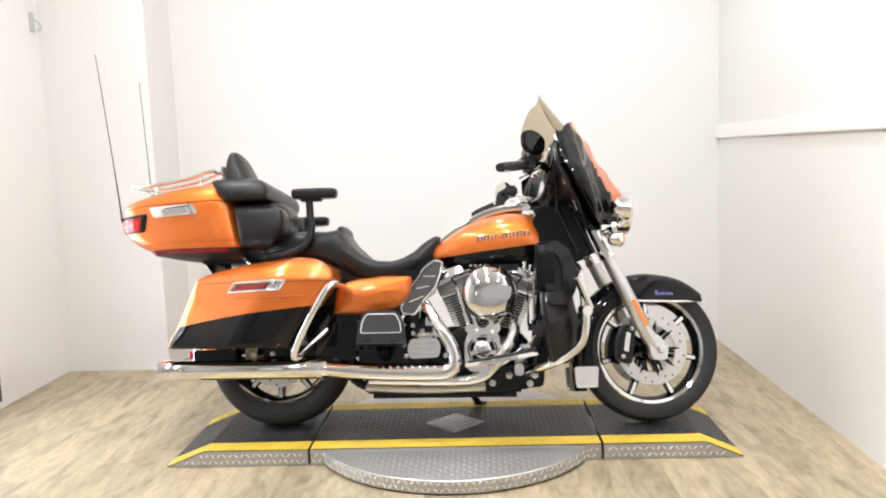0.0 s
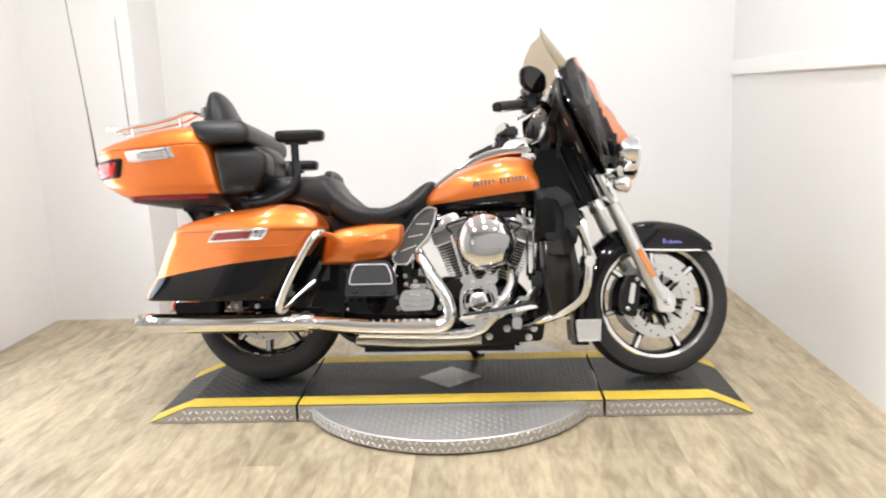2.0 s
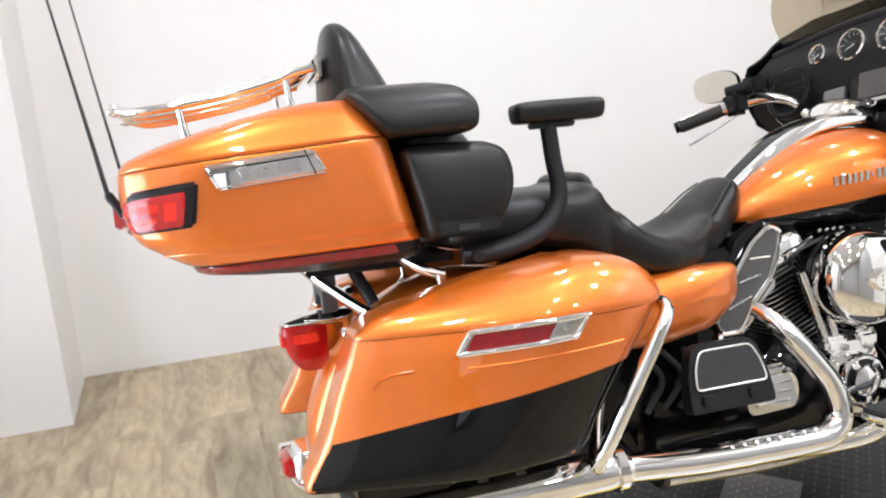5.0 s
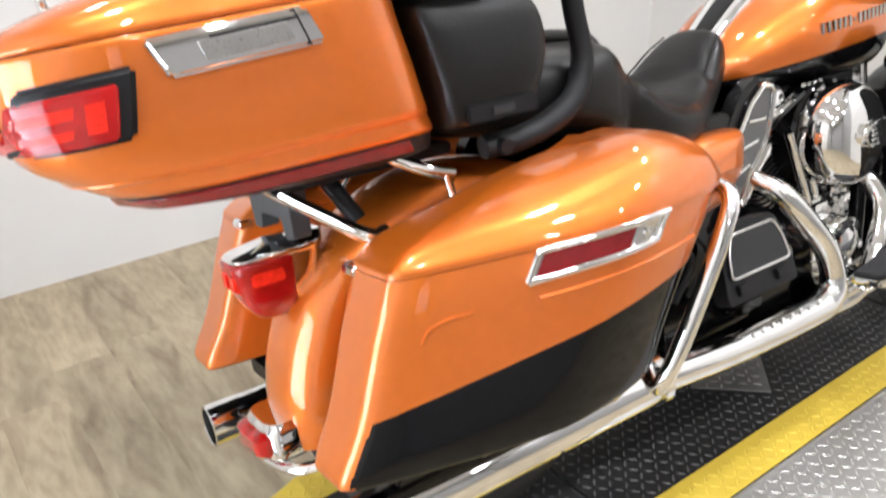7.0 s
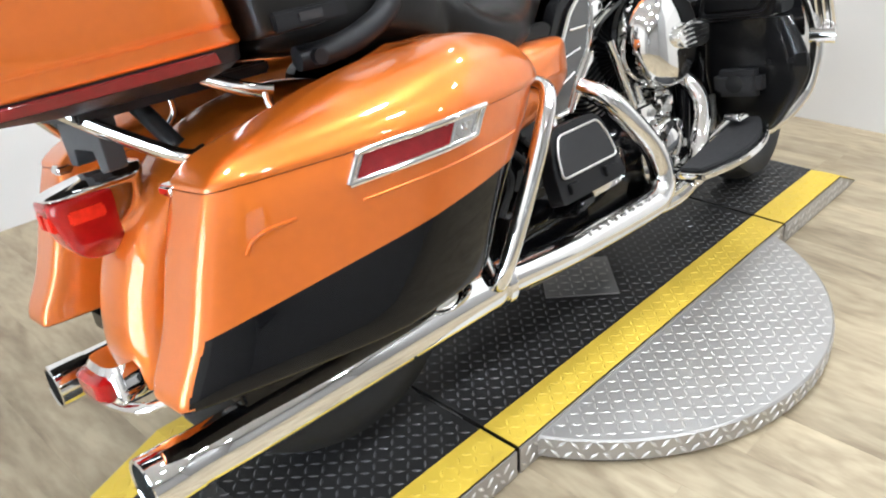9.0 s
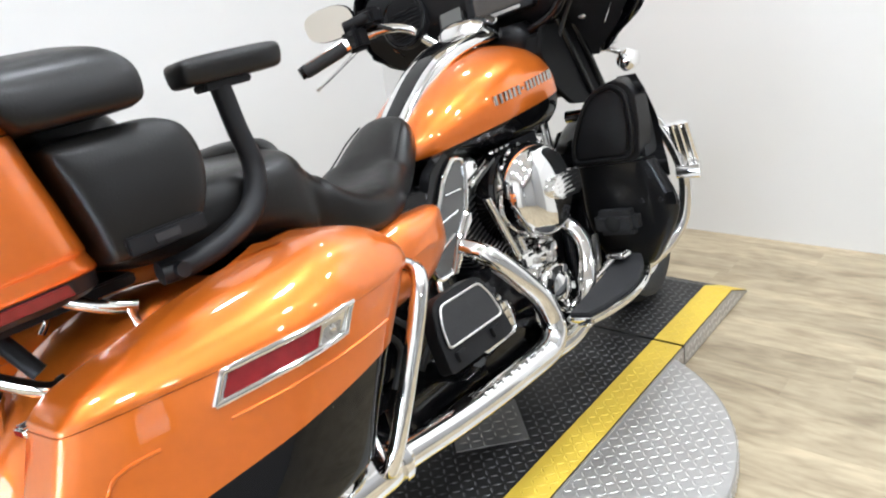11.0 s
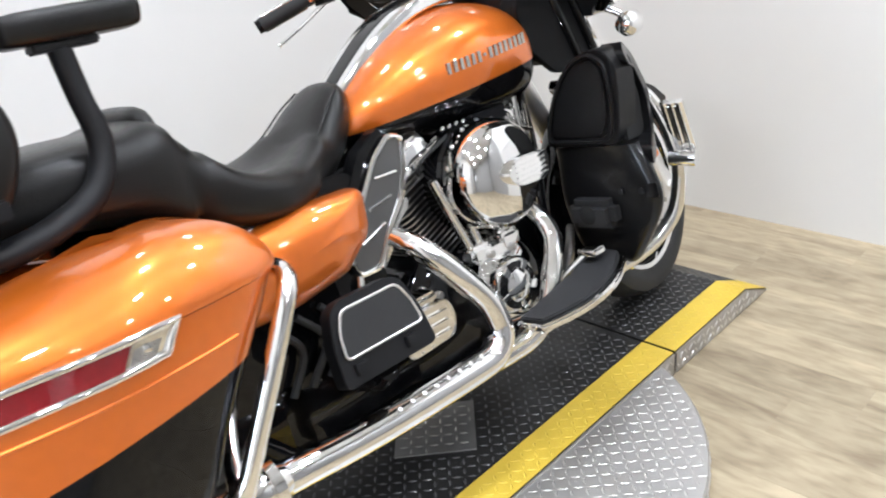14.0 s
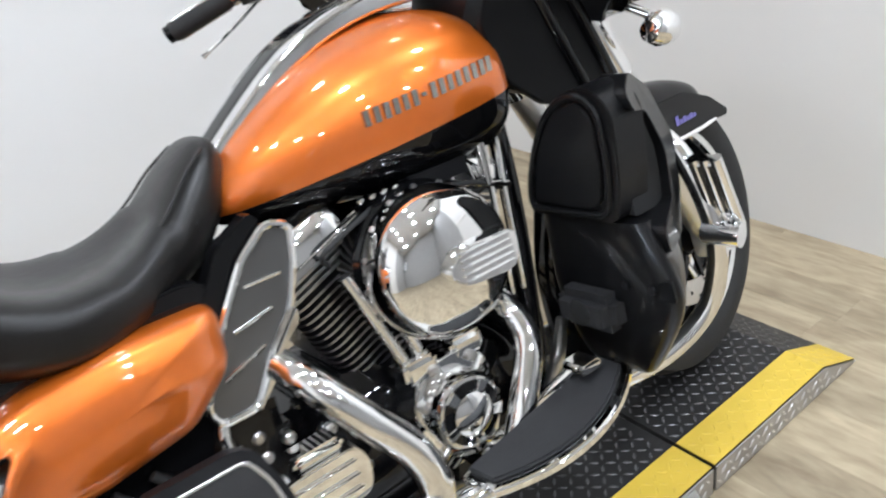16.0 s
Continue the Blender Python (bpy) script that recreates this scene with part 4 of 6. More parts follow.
con = part("tank_console", console(lambda x: 0.044 + 0.030 * (x - 0.69) / 0.38, 0.0, 0.018), CHROME, bike, "chrome tank console with black insert")
part("console_insert", console(lambda x: 0.026 + 0.018 * (x - 0.69) / 0.38, 0.0, 0.0195), BLACK, con, "gloss black console insert")
part("fuel_cap", loft_z(refine([(0.915, 1.00, 1.150, -0.072, 0.072), (0.950, 0.998, 1.152, -0.074, 0.074), (0.968, 1.01, 1.145, -0.064, 0.064), (0.979, 1.03, 1.125, -0.042, 0.042), (0.982, 1.06, 1.095, -0.014, 0.014)], 3), 2.6), CHROME, con, "domed chrome console cover")
for x in (0.80, 0.82, 0.84, 0.86):
    for s in (-1, 1):
        part("tank_fastener", revolve([(0.006, 0), (0.006, 0.004), (0.003, 0.006), (0, 0.006)], (x + 0.05, s * 0.152, 0.676), (0, s, -0.5), 10), CHROME, tank)

# ---- seat
SEAT = [(-0.055, 0.10, 0.752, 0.775), (-0.03, 0.145, 0.735, 0.805), (0.05, 0.182, 0.722, 0.838), (0.15, 0.194, 0.708, 0.846), (0.23, 0.194, 0.690, 0.844), (0.275, 0.190, 0.668, 0.850),
        (0.305, 0.183, 0.652, 0.832), (0.345, 0.190, 0.632, 0.778), (0.40, 0.195, 0.618, 0.728), (0.46, 0.190, 0.612, 0.706), (0.53, 0.165, 0.618, 0.712), (0.59, 0.132, 0.632, 0.742),
        (0.645, 0.108, 0.660, 0.790), (0.685, 0.088, 0.700, 0.816), (0.710, 0.062, 0.730, 0.814), (0.722, 0.030, 0.752, 0.798)]
rings = []
for x, w, zb, zt in refine(SEAT, 5):
    ring = []
    for y, z in superring(0, (zb + zt) / 2, w, (zt - zb) / 2, 48, 4.0 if x < 0.3 else 3.0 if x < 0.5 else 2.5):
        dip = 0.012 * math.cos(min(1, abs(y) / max(w, 0.01)) * math.pi) if 0.34 < x < 0.6 and z > (zb + zt) / 2 else 0
        ring.append((x, y, z - dip))
    rings.append(ring)
seat = part("seat", skin(bmesh.new(), rings), LEATHER, bike, "stitched black vinyl two-up seat", 60)
part("seat_ridge", tube([(0.282, -0.165, 0.762), (0.284, -0.12, 0.838), (0.284, -0.05, 0.851), (0.284, 0.05, 0.851), (0.284, 0.12, 0.838), (0.282, 0.165, 0.762)], [0.010, 0.017, 0.019, 0.017, 0.010], 12), LEATHER, seat)
for s in (-1, 1):
    part("seam", tube([(x, s * (w * 0.80), zb + (zt - zb) * 0.90 + 0.002) for x, w, zb, zt in SEAT[7:14]], 0.0022, 6), LEATHER, seat)

# ---- rear fender and lamps
rf = fender("rear_fender", RW, (62, 184), lambda t: 0.372 - 0.012 * t, lambda t: 0.092, 0.085, keep, ORANGE, p=2.6)
tagged(rf, "orange rear fender")
tail = part("tail_lamp", loft_z(refine([(0.520, -0.325, -0.250, -0.020, 0.020), (0.552, -0.350, -0.244, -0.036, 0.036), (0.604, -0.372, -0.236, -0.044, 0.044), (0.612, -0.386, -0.232, -0.047, 0.047), (0.620, -0.372, -0.230, -0.044, 0.044), (0.630, -0.320, -0.230, -0.028, 0.028)], 3), 3.6), CHROME, bike, "red tail lamp in a chrome housing", 50)
part("lens", loft_z(refine([(0.506, -0.338, -0.295, -0.012, 0.012), (0.514, -0.354, -0.290, -0.021, 0.021), (0.536, -0.372, -0.288, -0.035, 0.035), (0.572, -0.384, -0.286, -0.044, 0.044), (0.602, -0.388, -0.286, -0.0485, 0.0485), (0.610, -0.384, -0.288, -0.047, 0.047)], 3), 5), RED, tail, "faceted red lens tapering downwards", 40)
for yy in (-0.020, 0.014):
    part("lamp_prism", box(-0.3895, -0.378, yy - 0.011, yy + 0.011, 0.566, 0.594, 0.003), REDCUP, tail)
part("lamp_prism", box(-0.366, -0.312, -0.0495, -0.040, 0.572, 0.596, 0.003), REDCUP, tail)
low = part("tip_lamp", loft_z([(0.285, -0.392, -0.325, -0.056, 0.056), (0.292, -0.400, -0.320, -0.062, 0.062), (0.335, -0.402, -0.318, -0.060, 0.060), (0.348, -0.392, -0.322, -0.052, 0.052)], 3.5), CHROME, bike, "red fender tip lamp with chrome trim")
part("lens", loft_z([(0.296, -0.412, -0.36, -0.046, 0.046), (0.304, -0.418, -0.36, -0.052, 0.052), (0.330, -0.418, -0.36, -0.052, 0.052), (0.338, -0.408, -0.36, -0.044, 0.044)], 4), RED, low)
part("tip_blade", tube([(-0.330, -0.118, 0.290), (-0.375, -0.085, 0.283), (-0.395, 0, 0.281), (-0.375, 0.085, 0.283), (-0.330, 0.118, 0.290)], 0.010, 10, flat=0.6), CHROME, low)
mpl = Matrix.Translation((-0.300, 0, 0)) @ Matrix.Rotation(radians(90), 4, "Z")
part("plate_bracket", slab(rounded([(-0.085, 0.715), (0.085, 0.715), (0.078, 0.636), (0.048, 0.636), (0.040, 0.664), (-0.040, 0.664), (-0.048, 0.630), (-0.080, 0.636)], 0.006), -0.030, 0.0, mpl, 0.003), BRACKET, bike, "notched dark grey bracket under the top case")

# ---- saddlebags
BAG = [(0.352, -0.376, 0.112, -0.390, -0.215), (0.358, -0.392, 0.120, -0.406, -0.180), (0.376, -0.393, 0.132, -0.412, -0.176), (0.43, -0.370, 0.163, -0.414, -0.172), (0.50, -0.334, 0.212, -0.415, -0.166),
       (0.57, -0.302, 0.262, -0.417, -0.163), (0.6142, -0.282, 0.2925, -0.415, -0.162)]
LID = [(0.616, -0.282, 0.296, -0.418, -0.160), (0.628, -0.274, 0.303, -0.418, -0.160), (0.650, -0.236, 0.298, -0.411, -0.165), (0.674, -0.150, 0.282, -0.398, -0.192), (0.694, -0.065, 0.258, -0.380, -0.200),
       (0.708, 0.020, 0.228, -0.358, -0.212), (0.716, 0.085, 0.195, -0.330, -0.232), (0.718, 0.120, 0.165, -0.305, -0.255)]


def bag_ring(z, x0, x1, y0, y1, n=112):
    """A plan that bulges outwards and draws in towards the tail."""
    ring = []
    for x, y in superring((x0 + x1) / 2, (y0 + y1) / 2, (x1 - x0) / 2, (y1 - y0) / 2, n, 12.0):
        u = (x - x0) / (x1 - x0)
        k = (y1 - y) / (y1 - y0)
        pull = 0.085 * max(0, 1 - u * 1.7) ** 1.25 + 0.034 * max(0, (u - 0.60) / 0.40) ** 2
        ring.append((x, y + k * pull - (1 - k) * 0.050 * max(0, 1 - u * 1.6), z))
    return ring


def bag_side(x, z):
    """The outer face's y on the right-hand bag."""
    for (za, *a), (zb, *b) in zip(BAG + LID, (BAG + LID)[1:]):
        if za <= z <= zb:
            t = (z - za) / (zb - za)
            x0, x1, y0, y1 = (p + (q - p) * t for p, q in zip(a, b))
            u = (x - x0) / (x1 - x0)
            return y0 + 0.085 * max(0, 1 - u * 1.7) ** 1.25 + 0.034 * max(0, (u - 0.60) / 0.40) ** 2
    return -0.41


for s in (-1, 1):
    bm = skin(bmesh.new(), [bag_ring(*r) for r in refine(BAG, 5)])
    cut(bm, (0, 0, 0.495), Vector((-0.105, 0, 1)))
    bmesh.ops.recalc_face_normals(bm, faces=bm.faces)
    paint(bm, lambda c, n: c.z < 0.495 + 0.105 * c.x and (n.y < -0.84 or n.z < -0.5 or n.x > 0.3), 1)
    for v in bm.verts:
        # the colour line droops towards the tail
        v.co.z -= 0.017 * (max(0.0, 0.02 - v.co.x) / 0.35) ** 1.6 * math.exp(-((v.co.z - 0.495 - 0.105 * v.co.x) / 0.055) ** 2)
    bag = part("saddlebag", mirrored(bm, s), [ORANGE, BLACK], bike, "orange hard saddlebag with gloss black lower side", 50)
    part("bag_lid", mirrored(skin(bmesh.new(), [bag_ring(*r) for r in refine(LID, 5)]), s), ORANGE, bag, "domed orange lid", 50)
    part("lid_seam", mirrored(skin(bmesh.new(), [bag_ring(0.611, -0.278, 0.287, -0.411, -0.190), bag_ring(0.617, -0.278, 0.290, -0.411, -0.190)]), s), DARKGAP, bag)
    def on_bag(x, k, lift):
        """A spot on the reflector's field; k: 0 at its lower edge, 1 at its upper one."""
        z = 0.5775 + 0.034 * x + 0.041 * k
        xx = x - 0.006 + 0.028 * k
        return (xx, bag_side(xx, min(z, 0.63)) - lift, z)

    def bag_patch(x0, x1, k0, k1, lift, deep=0.008):
        own = bmesh.new()
        g = [[own.verts.new(on_bag(x0 + (x1 - x0) * i / 12, k, lift)) for k in (k0, k1)] for i in range(13)]
        for p, q in zip(g, g[1:]):
            own.faces.new((p[0], p[1], q[1], q[0]))
        own.normal_update()
        if sum(f.normal.y for f in own.faces) > 0:
            bmesh.ops.reverse_faces(own, faces=own.faces)
        bmesh.ops.solidify(own, geom=list(own.faces), thickness=deep)
        bmesh.ops.recalc_face_normals(own, faces=own.faces)
        return mirrored(own, s)

    loop = [on_bag(-0.110 + 0.214 * i / 12, 0.05, 0.004) for i in range(13)] + [on_bag(0.104, k, 0.004) for k in (0.35, 0.65)] + [on_bag(0.104 - 0.214 * i / 12, 0.95, 0.004) for i in range(13)] + [on_bag(-0.110, k, 0.004) for k in (0.65, 0.35, 0.05)]
    part("reflector_frame", mirrored(tube(loop, 0.0054, 10, curve=False), s), CHROME, bag, "raised chrome bezel")
    part("reflector_back", bag_patch(-0.108, 0.102, 0.05, 0.95, 0.002), CHROME, bag)
    part("reflector", bag_patch(-0.100, 0.046, 0.14, 0.84, 0.0045), REDDARK, bag, "dark red reflector")
    part("clear_reflector", bag_patch(0.052, 0.088, 0.16, 0.82, 0.004), STEEL, bag)
    part("reflector_stud", mirrored(revolve([(0.006, 0), (0.005, 0.003), (0, 0.004)], on_bag(0.070, 0.5, 0.004), (0, -1, 0), 12), s), CHROME, bag)
    part("crease", mirrored(tube([(x, bag_side(x, 0.553 + 0.02 * x) - 0.0005, 0.553 + 0.02 * x) for x in (-0.10, -0.02, 0.06, 0.14, 0.20)], 0.003, 6), s), ORANGE, bag)
    part("bag_latch", mirrored(box(-0.290, -0.262, -0.240, -0.205, 0.606, 0.622, 0.004, seg=3), s), CHROME, bag, "small chrome latch")
    part("rear_crease", mirrored(tube([(x, bag_side(x, z) - 0.0004, z) for x, z in ((-0.262, 0.530), (-0.250, 0.545), (-0.225, 0.553), (-0.190, 0.555))], 0.0026, 6), s), ORANGE, bag)
    # chrome guard bar
    part("saddlebag_guard", mirrored(tube([(0.345, -0.20, 0.575), (0.325, -0.30, 0.600), (0.300, -0.385, 0.598), (0.262, -0.402, 0.545), (0.190, -0.392, 0.420), (0.150, -0.374, 0.338), (0.150, -0.345, 0.312), (0.185, -0.28, 0.355), (0.240, -0.20, 0.415)], 0.0145, 14), s), CHROME, bike, "chrome saddlebag guard bar")

# ---- top case, back rest, rack, arm rests
def case_ring(z, x0, x1, hw, n=72):
    ring = []
    for x, y in superring((x0 + x1) / 2, 0, (x1 - x0) / 2, hw, n, 7.0):
        u = max(0.0, 1 - (x - x0) / (x1 - x0) * 2.2)
        ring.append((x, y * (1 - 0.13 * u ** 2.0), z))
    return ring


BASE = [(0.728, -0.36, -0.12, 0.14), (0.740, -0.455, -0.112, 0.205), (0.752, -0.520, -0.106, 0.240), (0.778, -0.546, -0.104, 0.246)]
CASE = [(0.772, -0.528, -0.104, 0.240), (0.777, -0.552, -0.102, 0.250), (0.800, -0.586, -0.112, 0.256), (0.808, -0.595, -0.113, 0.262), (0.835, -0.626, -0.120, 0.266), (0.87, -0.642, -0.128, 0.269), (0.92, -0.652, -0.142, 0.273), (0.966, -0.652, -0.152, 0.275), (0.971, -0.650, -0.153, 0.273)]
CLID = [(0.9735, -0.649, -0.153, 0.273), (0.979, -0.648, -0.154, 0.276), (0.992, -0.635, -0.158, 0.272), (1.005, -0.594, -0.164, 0.266), (1.018, -0.535, -0.172, 0.258), (1.031, -0.472, -0.180, 0.247), (1.042, -0.408, -0.190, 0.232), (1.050, -0.355, -0.200, 0.212), (1.055, -0.310, -0.220, 0.17)]


def tilt(bm, k=0.055, x0=-0.15):
    """The case's seams rise a little towards the front."""
    for v in bm.verts:
        v.co.z += k * (v.co.x - x0)* min(1, max(0, (v.co.z - 0.74) / 0.15)) * (1 - 0.4 * min(1, max(0, (v.co.z - 0.98) / 0.06)))
    return bm


case = part("top_case", tilt(skin(bmesh.new(), [case_ring(*r) for r in refine(CASE, 4)])), ORANGE, bike, "orange hard top case", 50)
part("case_lid", tilt(skin(bmesh.new(), [case_ring(*r) for r in refine(CLID, 5)])), ORANGE, case, "orange top case lid", 50)
part("case_seam", tilt(skin(bmesh.new(), [case_ring(0.970, -0.645, -0.155, 0.270), case_ring(0.975, -0.645, -0.156, 0.270)])), DARKGAP, case)
part("case_base", tilt(skin(bmesh.new(), [case_ring(*r) for r in BASE])), SATIN, case, "black case base")
part("belt_line", tilt(skin(bmesh.new(), [case_ring(0.800, -0.588, -0.112, 0.2590), case_ring(0.803, -0.592, -0.112, 0.2615), case_ring(0.806, -0.592, -0.112, 0.2620)])), ORANGE, case)


def case_side(x, z, table=None):
    rows = table or CASE + CLID
    for (za, a0, a1, ah), (zb, b0, b1, bh) in zip(rows, rows[1:]):
        if za <= z <= zb:
            t = (z - za) / (zb - za)
            x0, x1, hw = a0 + (b0 - a0) * t, a1 + (b1 - a1) * t, ah + (bh - ah) * t
            u = max(0.0, 1 - (x - x0) / (x1 - x0) * 2.2)
            c = min(0.999, abs((x - (x0 + x1) / 2) / ((x1 - x0) / 2)))
            return hw * (1 - c ** 7.0) ** (1 / 7.0) * (1 - 0.13 * u ** 2.0)
    return 0.26


def case_patch(x0, x1, z0, z1, lean, lift, thick, s, slope=0.075, n=12, soft=0.0, table=None):
    own = bmesh.new()
    g = []
    for i in range(n + 1):
        x = x0 + (x1 - x0) * i / n
        row = []
        for j in range(5):
            z = z0 + (z1 - z0) * j / 4
            xx = x + lean * j / 4
            row.append(own.verts.new((xx, -(case_side(xx, z, table) + lift), z + slope * (xx + 0.15) * min(1, max(0, (z - 0.74) / 0.15)))))
        g.append(row)
    for p, q in zip(g, g[1:]):
        for j in range(4):
            own.faces.new((p[j], p[j + 1], q[j + 1], q[j]))
    bmesh.ops.recalc_face_normals(own, faces=own.faces)
    if sum(f.normal.y for f in own.faces) > 0:
        bmesh.ops.reverse_faces(own, faces=own.faces)
    bmesh.ops.solidify(own, geom=list(own.faces), thickness=thick)
    bmesh.ops.recalc_face_normals(own, faces=own.faces)
    if soft:
        bmesh.ops.bevel(own, geom=[e for e in own.edges if e.calc_face_angle(0) > 0.8], offset=soft, segments=3, affect="EDGES")
    return mirrored(own, s)


for s in (-1, 1):
    fr = part("side_marker", case_patch(-0.478, -0.287, 0.925, 0.972, -0.022, 0.012, 0.020, s, soft=0.005), CHROME, case, "chrome side marker bezel")
    part("marker_lens", case_patch(-0.436, -0.328, 0.936, 0.958, -0.008, 0.0135, 0.006, s, soft=0.001), STEEL, case, "clear ribbed lens")
    part("marker_groove", case_patch(-0.3105, -0.308, 0.926, 0.970, -0.016, 0.0126, 0.006, s), DARKGAP, case)
    part("marker_shadow", case_patch(-0.428, -0.322, 0.9585, 0.9615, -0.001, 0.0126, 0.006, s), DARKGAP, case)
    part("corner_lamp_surround", case_patch(-0.6475, -0.524, 0.866, 0.948, 0.014, 0.010, 0.022, s, soft=0.006), SATIN, case, "thick black lamp surround")
    part("corner_lamp", case_patch(-0.6512, -0.542, 0.872, 0.934, 0.010, 0.0145, 0.012, s, soft=0.003), RED, case, "wraparound red tail lamp")
    for xa, xb, za, zb in ((-0.640, -0.582, 0.908, 0.920), (-0.572, -0.552, 0.888, 0.920), (-0.636, -0.586, 0.887, 0.897)):
        part("lamp_prism", case_patch(xa, xb, za, zb, 0.003, 0.0155, 0.004, s, n=4), REDCUP, case)
    part("lower_reflector", case_patch(-0.534, -0.165, 0.753, 0.770, -0.008, 0.004, 0.006, s, n=20, soft=0.0015, table=BASE), REDDARK, case, "long dark red reflector strip")
part("corner_lamp", box(-0.664, -0.648, -0.15, 0.15, 0.850, 0.892, 0.004), RED, case)
# pods and back rest
for s in (-1, 1):
    pod = loft_z(refine([(0.772, -0.108, -0.010, -0.255, -0.150), (0.782, -0.112, 0.030, -0.268, -0.140), (0.83, -0.122, 0.062, -0.274, -0.130), (0.88, -0.132, 0.074, -0.272, -0.130), (0.925, -0.142, 0.062, -0.266, -0.135), (0.945, -0.140, 0.030, -0.252, -0.150), (0.950, -0.120, 0.0, -0.235, -0.170)], 4), 6.0)
    pd = part("speaker_pod", mirrored(pod, s), LEATHER, bike, "padded black loudspeaker pod beside the back rest", 60)
    part("pod_panel", mirrored(box(-0.095, 0.030, -0.2775, -0.268, 0.776, 0.802, 0.003), s), SATIN, pd)
    part("switch", mirrored(box(-0.055, -0.015, -0.2805, -0.277, 0.783, 0.795, 0.001), s), PAD, pd)
back = part("back_rest", loft_z(refine([(0.80, -0.13, 0.015, -0.16, 0.16), (0.86, -0.13, 0.050, -0.165, 0.165), (0.93, -0.14, 0.055, -0.165, 0.165), (0.97, -0.15, 0.030, -0.165, 0.165)], 4), 3.2), LEATHER, bike, "black padded passenger back rest", 60)
part("wing_pad", loft_z(refine([(0.966, -0.165, -0.012, -0.276, 0.276), (0.979, -0.182, 0.006, -0.288, 0.288), (1.020, -0.216, 0.008, -0.284, 0.284), (1.052, -0.238, -0.020, -0.262, 0.262), (1.067, -0.228, -0.065, -0.22, 0.22)], 4), 18), LEATHER, back, "wide black pad", 60)
part("hump_pad", loft_z(refine([(1.03, -0.255, -0.085, -0.150, 0.150), (1.07, -0.252, -0.105, -0.142, 0.142), (1.13, -0.246, -0.136, -0.125, 0.125), (1.185, -0.238, -0.166, -0.100, 0.100), (1.214, -0.230, -0.190, -0.065, 0.065), (1.222, -0.220, -0.204, -0.03, 0.03)], 4), 2.6), LEATHER, back, "tall centre pad", 60)
for s in (-1, 1):
    # the near arm rest stands forward, the far one is folded back
    dx, dz = (0.0, 0.0) if s < 0 else (-0.125, -0.070)
    ar = loft_z(refine([(0.974 + dz, 0.108 + dx, 0.278 + dx, -0.232, -0.176), (0.980 + dz, 0.100 + dx, 0.288 + dx, -0.240, -0.168), (1.004 + dz, 0.098 + dx, 0.292 + dx, -0.243, -0.165), (1.014 + dz, 0.106 + dx, 0.285 + dx, -0.236, -0.172), (1.017 + dz, 0.14 + dx, 0.26 + dx, -0.220, -0.190)], 3), 5)
    arm = part("arm_rest", mirrored(ar, s), LEATHER, bike, "black padded passenger arm rest on a bent post", 50)
    part("arm_plate", mirrored(box(0.135 + dx, 0.225 + dx, -0.222, -0.186, 0.962 + dz, 0.975 + dz, 0.003), s), SATIN, arm)
    part("arm_post", mirrored(tube([(0.172 + dx, -0.205, 0.968 + dz), (0.176 + dx, -0.207, 0.90 + dz * 0.8), (0.180 + dx * 0.7, -0.212, 0.83), (0.150 + dx * 0.4, -0.218, 0.772), (0.085, -0.222, 0.742), (0.02, -0.222, 0.730), (-0.035, -0.215, 0.730)], [0.0150, 0.0150, 0.0165, 0.018, 0.018, 0.017], 14, flat=1.15), s), SATIN, arm, "thick bent black post")
    part("arm_pivot", mirrored(rod((-0.012, -0.190, 0.728), (-0.012, -0.246, 0.728), 0.012, 14), s), SATIN, arm)

RAIL = [(-0.640, 1.068), (-0.59, 1.060), (-0.47, 1.074), (-0.360, 1.096), (-0.315, 1.112), (-0.275, 1.120)]
rack = part("luggage_rack", tube([(x, -0.135 if k else -0.10, z) for k, (x, z) in enumerate(RAIL)], 0.0085, 10), CHROME, bike, "chrome luggage rack on the top case lid")
part("rack_rail", tube([(x, 0.135 if k else 0.10, z) for k, (x, z) in enumerate(RAIL)], 0.0085, 10), CHROME, rack)
part("rack_rail", tube([(-0.640, -0.10, 1.068), (-0.645, 0, 1.068), (-0.640, 0.10, 1.068)], 0.0085, 10), CHROME, rack)
for y in (-0.045, 0.045):
    part("rack_rail", tube([(x, y, z - 0.002) for x, z in RAIL[:-1]] + [(-0.275, y, 1.130), (-0.252, y, 1.150)], 0.0075, 10), CHROME, rack)
part("rack_rail", tube([(-0.275, -0.135, 1.120), (-0.270, 0, 1.122), (-0.275, 0.135, 1.120)], 0.0085, 10), CHROME, rack)
part("rack_emblem", box(-0.262, -0.248, -0.075, 0.075, 1.106, 1.154, 0.004, seg=3), CHROME, rack, "slotted chrome plate")
for k in range(4):
    part("emblem_slot", box(-0.2635, -0.2615, -0.058 + 0.031 * k, -0.038 + 0.031 * k, 1.115, 1.146, 0.0), DARKGAP, rack)
for s in (-1, 1):
    for x, z, low in ((-0.53, 1.066, 0.048), (-0.33, 1.108, 0.060)):
        part("rack_foot", tube([(x, s * 0.135, z), (x + 0.004, s * 0.133, z - low * 0.6), (x + 0.008, s * 0.130, z - low - 0.012)], [0.006, 0.006, 0.010], 10), CHROME, rack)
    part("rack_knob", revolve([(0.012, -0.008), (0.014, 0), (0.010, 0.010), (0, 0.012)], (-0.644, s * 0.098, 1.070), (-1, 0, 0), 14), CHROME, rack)
